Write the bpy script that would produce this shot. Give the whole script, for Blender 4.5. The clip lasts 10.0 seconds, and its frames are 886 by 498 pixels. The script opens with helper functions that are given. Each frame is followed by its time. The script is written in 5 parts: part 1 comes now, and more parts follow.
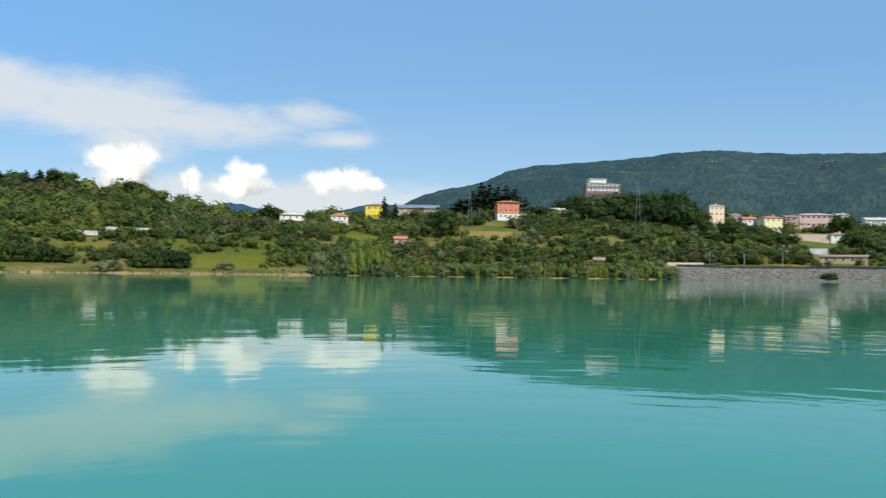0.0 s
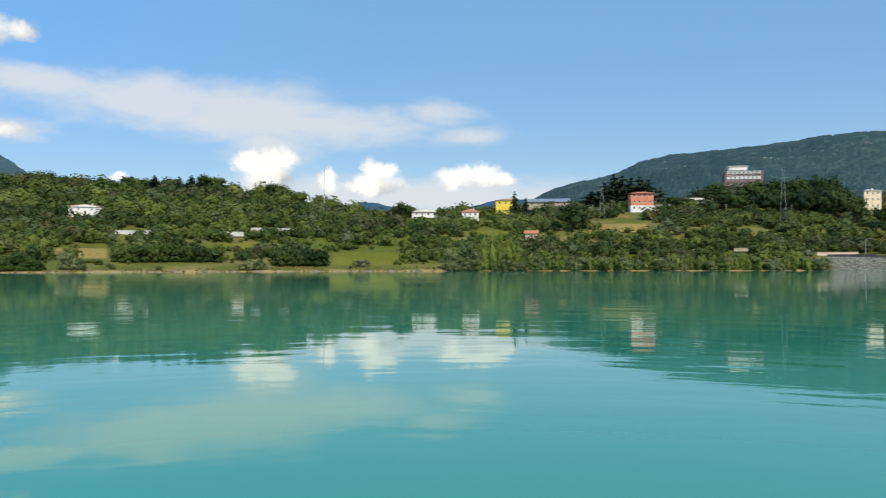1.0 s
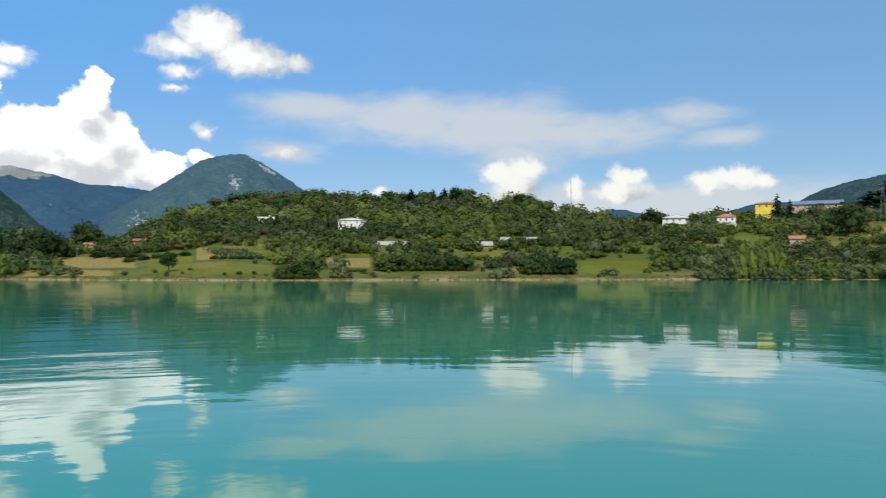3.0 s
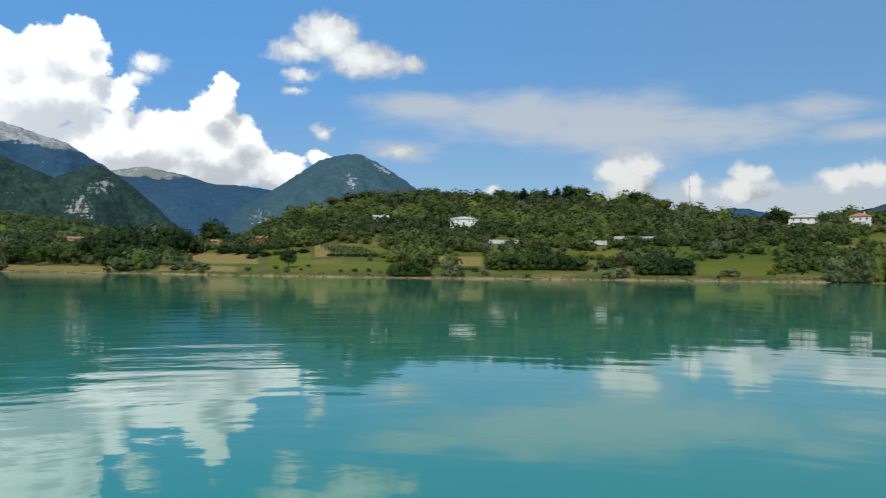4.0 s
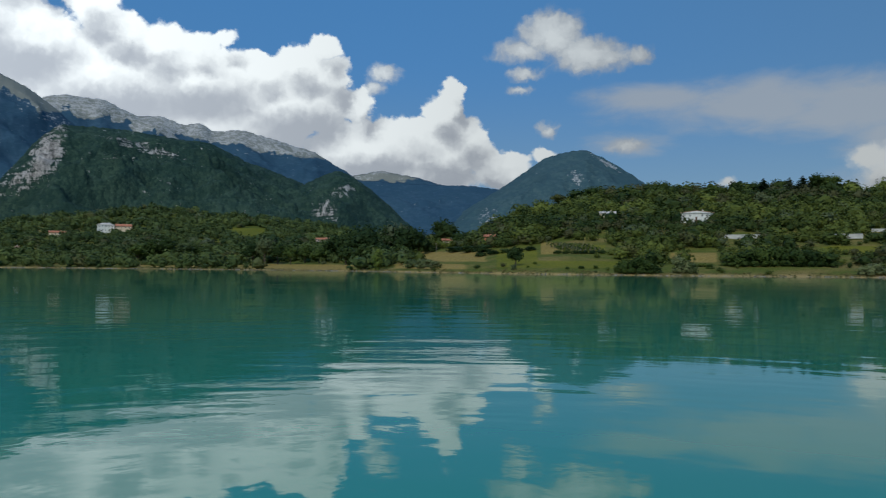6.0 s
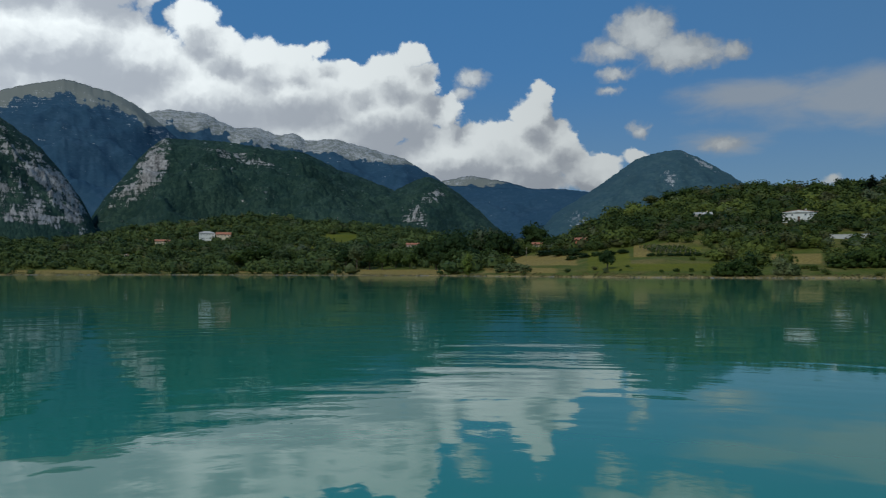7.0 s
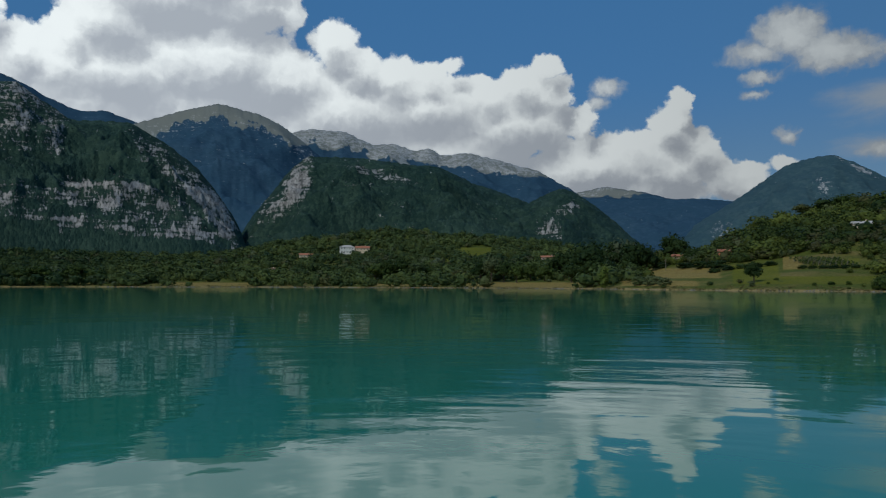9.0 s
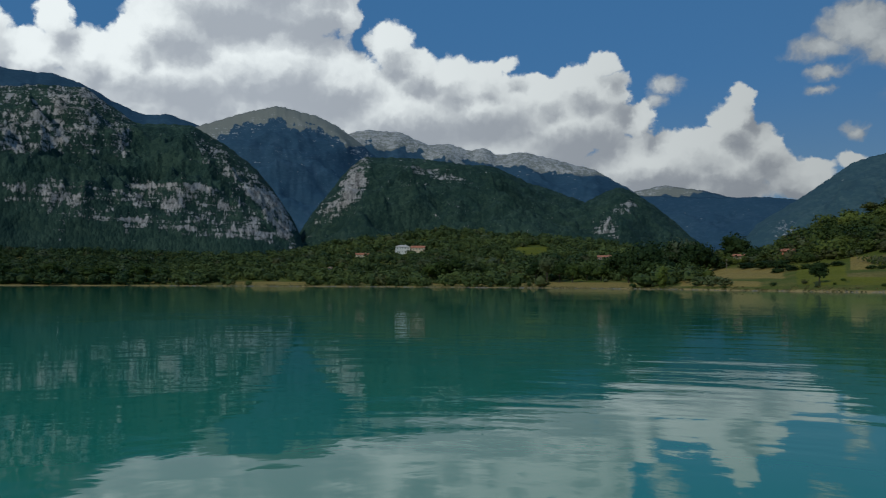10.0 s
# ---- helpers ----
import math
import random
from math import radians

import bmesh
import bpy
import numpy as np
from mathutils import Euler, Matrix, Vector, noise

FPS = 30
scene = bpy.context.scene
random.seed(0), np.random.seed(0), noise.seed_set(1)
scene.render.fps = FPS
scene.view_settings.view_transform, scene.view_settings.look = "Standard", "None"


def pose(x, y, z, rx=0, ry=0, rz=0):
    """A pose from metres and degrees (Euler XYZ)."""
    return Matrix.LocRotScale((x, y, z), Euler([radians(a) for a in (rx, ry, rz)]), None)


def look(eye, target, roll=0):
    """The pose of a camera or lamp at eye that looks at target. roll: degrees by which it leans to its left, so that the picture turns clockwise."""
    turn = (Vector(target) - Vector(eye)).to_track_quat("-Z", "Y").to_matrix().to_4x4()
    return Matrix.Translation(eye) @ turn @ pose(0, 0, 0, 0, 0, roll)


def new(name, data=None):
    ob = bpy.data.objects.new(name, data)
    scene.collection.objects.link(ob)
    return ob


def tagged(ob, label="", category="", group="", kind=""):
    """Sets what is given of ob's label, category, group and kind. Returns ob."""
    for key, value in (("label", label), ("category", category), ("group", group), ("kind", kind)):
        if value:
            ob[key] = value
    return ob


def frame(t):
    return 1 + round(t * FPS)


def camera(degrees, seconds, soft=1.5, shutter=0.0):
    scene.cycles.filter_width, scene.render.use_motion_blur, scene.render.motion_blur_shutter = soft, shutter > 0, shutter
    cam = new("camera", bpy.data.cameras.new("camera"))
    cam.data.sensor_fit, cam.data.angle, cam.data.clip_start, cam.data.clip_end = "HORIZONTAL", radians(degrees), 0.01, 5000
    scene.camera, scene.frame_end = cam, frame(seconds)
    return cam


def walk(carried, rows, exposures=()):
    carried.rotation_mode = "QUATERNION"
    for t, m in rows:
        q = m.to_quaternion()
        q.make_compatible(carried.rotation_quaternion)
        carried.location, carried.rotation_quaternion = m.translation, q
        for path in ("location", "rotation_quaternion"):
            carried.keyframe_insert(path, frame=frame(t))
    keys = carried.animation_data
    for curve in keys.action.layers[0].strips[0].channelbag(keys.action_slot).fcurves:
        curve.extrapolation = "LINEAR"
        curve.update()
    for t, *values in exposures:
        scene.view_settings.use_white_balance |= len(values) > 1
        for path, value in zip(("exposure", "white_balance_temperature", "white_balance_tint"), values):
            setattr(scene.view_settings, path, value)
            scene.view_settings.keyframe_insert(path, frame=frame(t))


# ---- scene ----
cam = camera(58.4, 10.0, soft=1.2, shutter=0.35)
EYE = 1.6                              # metres over the water
PATH = [(0.0, 0.02, 1.68, 0.78), (0.5, 4.98, 1.43, 0.43), (1.0, 9.47, 1.26, -0.05), (1.5, 13.78, 1.26, 0.09), (2.0, 18.08, 1.25, 0.05), (2.5, 22.83, 1.56, -0.19), (4.0, 35.28, 1.75, 0.63), (4.5, 39.59, 1.28, 0.69), (5.0, 43.91, 1.13, 0.69), (5.5, 47.85, 1.23, 0.66), (7.0, 58.01, 1.70, -0.03), (7.5, 60.71, 1.76, -0.00), (8.0, 63.13, 2.12, 0.10), (8.5, 65.41, 2.54, 0.15), (9.0, 67.70, 2.62, 0.07), (9.5, 69.22, 2.61, 0.05), (10.0, 71.69, 2.59, 0.23)]
walk(cam, [(t, pose(0, 0, EYE, 90 + p, 0, y) @ pose(0, 0, 0, 0, 0, r)) for t, y, p, r in PATH],
     exposures=[(0.0, 0.08, 6750, 6), (1.0, 0.04, 6720, 6), (2.5, -0.06, 6600, 6), (4.0, -0.40, 6250, 5), (5.5, -0.92, 5980, 4), (7.5, -1.44, 5920, 3), (8.5, -1.52, 5940, 3), (10.0, -1.54, 5960, 3)])

# ---- world, sun ----
SUN_AZ, SUN_EL = -148.0, 42.0          # degrees to the left of ahead; above the horizon


def polar(az, r, z=0.0):
    a = radians(az)
    return Vector((-r * math.sin(a), r * math.cos(a), z))


class Nodes:
    """Short calls to add nodes to a tree."""

    def __init__(self, tree):
        self.tree = tree
        tree.nodes.clear()

    def add(self, kind, inputs=None, **props):
        n = self.tree.nodes.new(kind)
        for k, v in props.items():
            if k == "air_density":
                n.air_density = v
            elif k == "altitude":
                n.altitude = v
            elif k == "attribute_name":
                n.attribute_name = v
            elif k == "blend_type":
                n.blend_type = v
            elif k == "data_type":
                n.data_type = v
            elif k == "dust_density":
                n.dust_density = v
            elif k == "feature":
                n.feature = v
            elif k == "interpolation_type":
                n.interpolation_type = v
            elif k == "node_tree":
                n.node_tree = v
            elif k == "normalize":
                n.normalize = v
            elif k == "operation":
                n.operation = v
            elif k == "ozone_density":
                n.ozone_density = v
            elif k == "sky_type":
                n.sky_type = v
            elif k == "sun_disc":
                n.sun_disc = v
            elif k == "sun_elevation":
                n.sun_elevation = v
            elif k == "sun_rotation":
                n.sun_rotation = v
            elif k == "use_clamp":
                n.use_clamp = v
        for k, v in (inputs or {}).items():
            if isinstance(v, bpy.types.NodeSocket):
                self.tree.links.new(v, n.inputs[k])
            else:
                n.inputs[k].default_value = v
        return n

    def math(self, op, a, b=0.0, c=0.0, clamp=False):
        return self.add("ShaderNodeMath", {0: a, 1: b, 2: c}, operation=op, use_clamp=clamp).outputs[0]

    def vec(self, op, a, b=(0, 0, 0)):
        n = self.add("ShaderNodeVectorMath", {0: a, 1: b}, operation=op)
        return n.outputs["Value"] if op in ("LENGTH", "DOT_PRODUCT") else n.outputs[0]

    def mix(self, f, a, b, blend="MIX"):
        return self.add("ShaderNodeMix", {0: f, 6: a, 7: b}, data_type="RGBA", blend_type=blend).outputs[2]

    def noise(self, vector, scale, detail=4.0, rough=0.55, distortion=0.0):
        return self.add("ShaderNodeTexNoise", {"Vector": vector, "Scale": scale, "Detail": detail, "Roughness": rough, "Distortion": distortion})

    def ramp(self, v, lo, hi, a=0.0, b=1.0, smooth=True):
        return self.add("ShaderNodeMapRange", {0: v, 1: lo, 2: hi, 3: a, 4: b}, interpolation_type="SMOOTHSTEP" if smooth else "LINEAR").outputs[0]


def rgb(r, g, b):
    return (r, g, b, 1.0)


# clouds: middle (degrees left, degrees up) and half sizes
BANK_FAR_LEFT = [(98.2, 17.1, 1.4, 1.4), (99.3, 14.7, 2.3, 1.7), (96.3, 15.1, 2.1, 1.6), (93.2, 16.4, 1.8, 1.7), (91.0, 17.5, 3.4, 2.7), (87.3, 19.7, 6.7, 2.8), (81.8, 19.5, 3.7, 2.7), (78.8, 18.9, 1.3, 1.7), (91.0, 14.2, 7.7, 2.9), (84.1, 15.1, 7.3, 3.4), (79.7, 14.5, 4.5, 2.5), (106.0, 15.0, 6.0, 4.0), (85.0, 22.0, 8.0, 4.0)]
BANK_LEFT = [(75.8, 17.0, 1.9, 1.7), (74.0, 15.5, 2.5, 1.6), (71.5, 14.7, 2.9, 1.7), (69.2, 15.0, 2.3, 1.2), (67.2, 15.7, 1.1, 0.6), (60.2, 15.5, 1.2, 1.1), (62.1, 14.2, 2.4, 1.5), (64.5, 13.6, 2.2, 1.5), (59.7, 13.5, 1.6, 1.5), (57.7, 11.6, 1.2, 1.5), (69.0, 12.7, 6.1, 2.7), (62.9, 11.4, 5.5, 2.7)]
BANK_NEAR = [(50.9, 12.4, 1.1, 1.3), (51.7, 11.1, 1.6, 1.5), (53.8, 9.8, 2.2, 1.3), (50.0, 9.5, 1.7, 1.5), (52.5, 8.3, 4.3, 1.9), (48.7, 7.8, 1.7, 1.3), (46.5, 7.6, 1.5, 0.8), (44.5, 8.1, 1.0, 0.6), (47.2, 6.6, 2.7, 0.9)]
BANK_FOOT = [(57.0, 8.5, 5.6, 2.3), (67.0, 9.9, 7.2, 2.4), (75.2, 12.2, 6.2, 3.2), (53.3, 6.6, 5.7, 1.3), (85.2, 12.3, 6.4, 1.9), (92.0, 11.8, 5.5, 2.4), (98.6, 12.4, 4.1, 1.8)]
LOW_PUFFS = [(23.1, 7.3, 1.6, 1.1), (21.3, 7.6, 1.8, 1.0), (22.1, 6.1, 2.2, 1.6), (17.7, 6.2, 0.8, 1.0), (14.1, 6.8, 1.5, 1.2), (14.5, 5.8, 2.7, 1.0), (7.0, 6.7, 2.2, 1.0), (8.8, 6.4, 1.8, 0.8), (5.3, 6.2, 1.5, 0.7), (31.8, 6.0, 0.9, 0.4)]
PUFFS = [(43.7, 16.5, 2.7, 2.0), (41.4, 15.1, 3.0, 1.6), (46.0, 15.4, 2.6, 1.0), (37.6, 14.7, 1.2, 0.8), (39.6, 14.7, 1.8, 1.0)]
WISPS = [(55.8, 13.9, 1.4, 0.8), (56.6, 12.8, 1.1, 0.8), (45.6, 13.8, 1.5, 0.6), (46.0, 12.7, 1.2, 0.4), (44.1, 9.9, 1.1, 0.7), (38.5, 8.7, 1.9, 0.6)]
VEILS = [(30.0, 11.2, 8.0, 1.6), (23.0, 10.6, 6.0, 2.2), (17.0, 10.0, 6.0, 1.2), (36.0, 11.9, 5.0, 0.9), (9.5, 11.0, 2.6, 0.8), (7.5, 9.3, 2.4, 0.6),
         (38.5, 8.8, 2.2, 0.7), (12.0, 5.0, 14.0, 1.6), (22.0, 8.6, 3.0, 1.4)]


def cover(name, blobs):
    """A node group: how deep a direction lies in a cloud made of rounded heaps; above 0 is inside."""
    g = bpy.data.node_groups.new(name, "ShaderNodeTree")
    g.interface.new_socket("Vector", in_out="INPUT", socket_type="NodeSocketVector")
    g.interface.new_socket("Value", in_out="OUTPUT", socket_type="NodeSocketFloat")
    n = Nodes(g)
    start, end = n.add("NodeGroupInput"), n.add("NodeGroupOutput")
    best = None
    for a, e, ra, re in blobs:
        v = n.add("ShaderNodeMapping", {"Vector": start.outputs[0], "Location": (-a / ra, -e / re, 0), "Scale": (1 / ra, 1 / re, 0)}).outputs[0]
        d = n.math("MULTIPLY", n.math("SUBTRACT", 1.0, n.vec("LENGTH", v)), min(1.3, 0.36 + 0.30 * min(ra, re)))
        best = d if best is None else n.math("SMOOTH_MAX", best, d, 0.12)
    g.links.new(best, end.inputs[0])
    return g


def make_world():
    w = bpy.data.worlds.new("sky")
    scene.world = w
    w.use_nodes = True
    n = Nodes(w.node_tree)
    sky = n.add("ShaderNodeTexSky", sky_type="NISHITA", sun_disc=False, sun_elevation=radians(SUN_EL), sun_rotation=radians(-SUN_AZ),
                altitude=300.0, air_density=1.0, dust_density=0.25, ozone_density=2.4)
    way = n.add("ShaderNodeTexCoord").outputs["Generated"]
    sep = n.add("ShaderNodeSeparateXYZ", {0: way})
    az = n.math("MULTIPLY", n.math("ARCTAN2", n.math("MULTIPLY", sep.outputs[0], -1.0), sep.outputs[1]), 57.29578)
    el = n.math("MULTIPLY", n.math("ARCSINE", sep.outputs[2]), 57.29578)
    at = n.add("ShaderNodeCombineXYZ", {0: az, 1: el}).outputs[0]
    heaps = cover("heaps", BANK_FAR_LEFT + BANK_LEFT + BANK_NEAR + BANK_FOOT + LOW_PUFFS)
    thin = cover("thin", PUFFS + WISPS)
    veil = cover("veil", VEILS)

    def field(group, p):
        return n.add("ShaderNodeGroup", {0: p}, node_tree=group).outputs[0]

    def billow(p, detail):
        """Rounded heads with creases between them, at several sizes."""
        return n.add("ShaderNodeTexVoronoi", {"Vector": p, "Scale": 0.52, "Detail": detail, "Roughness": 0.52, "Lacunarity": 2.2}, feature="F1", normalize=True).outputs[0]

    warp = n.add("ShaderNodeVectorMath", {0: n.noise(at, 0.9, 4.0, 0.6).outputs[1], 1: (0.5, 0.5, 0.5)}, operation="SUBTRACT").outputs[0]
    at2 = n.vec("ADD", at, n.vec("MULTIPLY", warp, (1.5, 1.2, 0.0)))
    body, heads = field(heaps, at2), billow(at2, 3.0)
    here = n.math("ADD", body, n.math("MULTIPLY", n.math("SUBTRACT", 0.30, heads), 0.95))
    # towards the sun: up and to the left
    fine = n.math("SUBTRACT", billow(n.vec("ADD", at2, (0.30, 0.42, 0.0)), 3.0), heads)
    above = field(heaps, n.vec("ADD", at2, (0.8, 1.7, 0.0)))
    large = n.math("SUBTRACT", body, above)
    lit = n.math("ADD", n.math("MULTIPLY", fine, 0.82), n.math("MULTIPLY", large, 0.60))
    lit = n.math("SUBTRACT", n.math("ADD", lit, 0.57), n.math("MULTIPLY", n.ramp(above, -0.1, 0.75), 0.42))
    tone = n.mix(n.ramp(lit, -0.12, 0.93), rgb(0.45, 0.455, 0.49), rgb(1.0, 0.975, 0.945))
    solid = n.ramp(here, -0.03, n.ramp(az, 32.0, 46.0, 0.42, 0.16))
    wool = n.noise(at2, 0.75, 5.0, 0.55, 0.2).outputs[0]
    shred = n.math("ADD", field(thin, at2), n.math("MULTIPLY", n.math("SUBTRACT", wool, 0.5), 0.75))
    gauze = n.ramp(shred, -0.05, 0.42, 0.0, 0.93)
    shaded = n.mix(n.ramp(n.math("ADD", shred, n.math("MULTIPLY", fine, 0.9)), 0.0, 0.9), rgb(0.55, 0.555, 0.58), rgb(1.0, 0.98, 0.95))
    streak = n.noise(n.vec("MULTIPLY", at, (0.35, 1.0, 0)), 0.55, 6.0, 0.6, 0.3).outputs[0]
    v = field(veil, at)
    haze = n.ramp(n.math("ADD", v, n.math("MULTIPLY", n.math("SUBTRACT", streak, 0.5), 1.4)), -0.40, 0.55, 0.0, 0.78)
    deep = n.mix(n.ramp(az, 5.0, 60.0), rgb(0.190, 0.43, 0.80), rgb(0.145, 0.46, 1.02))
    blue = n.mix(n.ramp(el, 1.0, 15.0), rgb(0.34, 0.54, 0.78), deep)
    base = n.add("ShaderNodeBackground", {0: n.mix(0.72, n.vec("MULTIPLY", sky.outputs[0], (SKY, SKY, SKY)), blue), 1: 1.0})
    bright = n.math("MULTIPLY", n.ramp(az, 34.0, 84.0, 1.08, 2.60, False), CLOUD)
    high = n.add("ShaderNodeBackground", {0: rgb(0.76, 0.77, 0.81), 1: CLOUD})
    wisp = n.add("ShaderNodeBackground", {0: shaded, 1: bright})
    puff = n.add("ShaderNodeBackground", {0: tone, 1: bright})
    up = n.ramp(el, 0.0, 0.3)
    s1 = n.add("ShaderNodeMixShader", {0: n.math("MULTIPLY", haze, up), 1: base.outputs[0], 2: high.outputs[0]})
    s2 = n.add("ShaderNodeMixShader", {0: n.math("MULTIPLY", gauze, up), 1: s1.outputs[0], 2: wisp.outputs[0]})
    s3 = n.add("ShaderNodeMixShader", {0: n.math("MULTIPLY", solid, up), 1: s2.outputs[0], 2: puff.outputs[0]})
    n.add("ShaderNodeOutputWorld", {0: s3.outputs[0]})


SKY, CLOUD = 0.132, 1.0
make_world()
lamp = bpy.data.lights.new("sun", "SUN")
lamp.energy, lamp.angle, lamp.color = 4.1, radians(0.6), (1.0, 0.95, 0.87)
sun = new("sun", lamp)
sun.matrix_world = look(polar(SUN_AZ, 900, 900 * math.tan(radians(SUN_EL))), (0, 0, 0))

# ---- materials ----


def material(name):
    m = bpy.data.materials.new(name)
    m.use_nodes = True
    return m, Nodes(m.node_tree)


def finish(n, base, rough=0.8, height=None, strength=0.5, distance=0.1, specular=0.3, extra=None):
    ins = {"Base Color": base, "Roughness": rough, "Specular IOR Level": specular}
    if height is not None:
        ins["Normal"] = n.add("ShaderNodeBump", {"Height": height, "Strength": strength, "Distance": distance}).outputs[0]
    ins.update(extra or {})
    p = n.add("ShaderNodeBsdfPrincipled", ins)
    n.add("ShaderNodeOutputMaterial", {0: p.outputs[0]})


def spot(n):
    return n.add("ShaderNodeNewGeometry").outputs["Position"]


def plain(name, a, b, scale=1.0, rough=0.8, bump=0.02, specular=0.3, metal=0.0):
    """A matt material that wavers between two colours, with fine relief."""
    m, n = material(name)
    p = n.add("ShaderNodeTexCoord").outputs["Object"]
    big, fine = n.noise(p, scale, 5.0).outputs[0], n.noise(p, scale * 14, 3.0).outputs[0]
    f = n.ramp(n.math("ADD", n.math("MULTIPLY", big, 0.7), n.math("MULTIPLY", fine, 0.3)), 0.35, 0.65)
    finish(n, n.mix(f, rgb(*a), rgb(*b)), rough, fine, 0.5, bump, specular, {"Metallic": metal})
    return m


def leaves(name, dark, light, per_object):
    """Foliage: each plant has its own green, and each spray of leaves wavers round it."""
    m, n = material(name)
    if per_object:
        own = n.add("ShaderNodeObjectInfo").outputs["Random"]
    else:
        own = n.add("ShaderNodeAttribute", attribute_name="tint").outputs["Fac"]
    leaf = n.add("ShaderNodeNewGeometry").outputs["Random Per Island"]
    f = n.math("ADD", n.math("MULTIPLY", own, 0.85), n.math("MULTIPLY", leaf, 0.26), clamp=True)
    col = n.mix(f, rgb(*dark), rgb(*light))
    other = n.math("FRACT", n.math("MULTIPLY", own, 37.7))
    col = n.mix(n.math("MULTIPLY", n.ramp(other, 0.94, 0.98), 0.5), col, rgb(0.150, 0.165, 0.095))
    col = n.mix(n.math("MULTIPLY", n.ramp(other, 0.03, 0.01), 0.4), col, rgb(0.150, 0.120, 0.055))
    d = n.add("ShaderNodeBsdfPrincipled", {"Base Color": col, "Roughness": 0.75, "Specular IOR Level": 0.2})
    tr = n.add("ShaderNodeBsdfTranslucent", {"Color": n.mix(0.5, col, rgb(0.10, 0.16, 0.02))})
    s = n.add("ShaderNodeMixShader", {0: 0.11, 1: d.outputs[0], 2: tr.outputs[0]})
    n.add("ShaderNodeOutputMaterial", {0: s.outputs[0]})
    return m


def ground_material():
    """Meadow, dry grass and bare soil, by patches; pale gravel and mud near the waterline."""
    m, n = material("meadow")
    p = spot(n)
    z = n.add("ShaderNodeSeparateXYZ", {0: p}).outputs[2]
    big, mid, fine = n.noise(p, 0.014, 4.0).outputs[0], n.noise(p, 0.09, 4.0, 0.6).outputs[0], n.noise(p, 0.9, 4.0, 0.7).outputs[0]
    green = n.mix(n.ramp(fine, 0.3, 0.7), rgb(0.070, 0.090, 0.012), rgb(0.135, 0.145, 0.026))
    dry = n.mix(n.ramp(fine, 0.3, 0.7), rgb(0.17, 0.128, 0.036), rgb(0.26, 0.200, 0.066))
    f = n.ramp(n.math("ADD", n.math("MULTIPLY", big, 0.6), n.math("MULTIPLY", mid, 0.5)), 0.50, 0.70)
    col = n.mix(f, green, dry)
    edge = n.math("MULTIPLY", n.math("SUBTRACT", mid, 0.5), 0.6)
    mown = n.ramp(n.math("ADD", n.add("ShaderNodeAttribute", attribute_name="mown").outputs["Fac"], edge), 0.4, 0.6)
    hay = n.ramp(n.math("ADD", n.add("ShaderNodeAttribute", attribute_name="hay").outputs["Fac"], edge), 0.4, 0.6)
    col = n.mix(n.math("MULTIPLY", mown, 0.85), col, n.mix(n.ramp(n.math("ADD", n.math("MULTIPLY", fine, 0.5), n.math("MULTIPLY", big, 0.5)), 0.35, 0.65), rgb(0.110, 0.118, 0.008), rgb(0.21, 0.195, 0.020)))
    col = n.mix(n.math("MULTIPLY", hay, 0.85), col, n.mix(n.ramp(fine, 0.3, 0.7), rgb(0.24, 0.160, 0.042), rgb(0.38, 0.270, 0.080)))
    soil = n.mix(fine, rgb(0.28, 0.18, 0.062), rgb(0.46, 0.32, 0.135))
    shore = n.ramp(n.math("ADD", z, n.math("MULTIPLY", mid, -1.0)), 0.35, -0.35)
    col = n.mix(shore, col, soil)
    finish(n, col, 0.9, fine, 0.6, 0.25, 0.1)
    return m


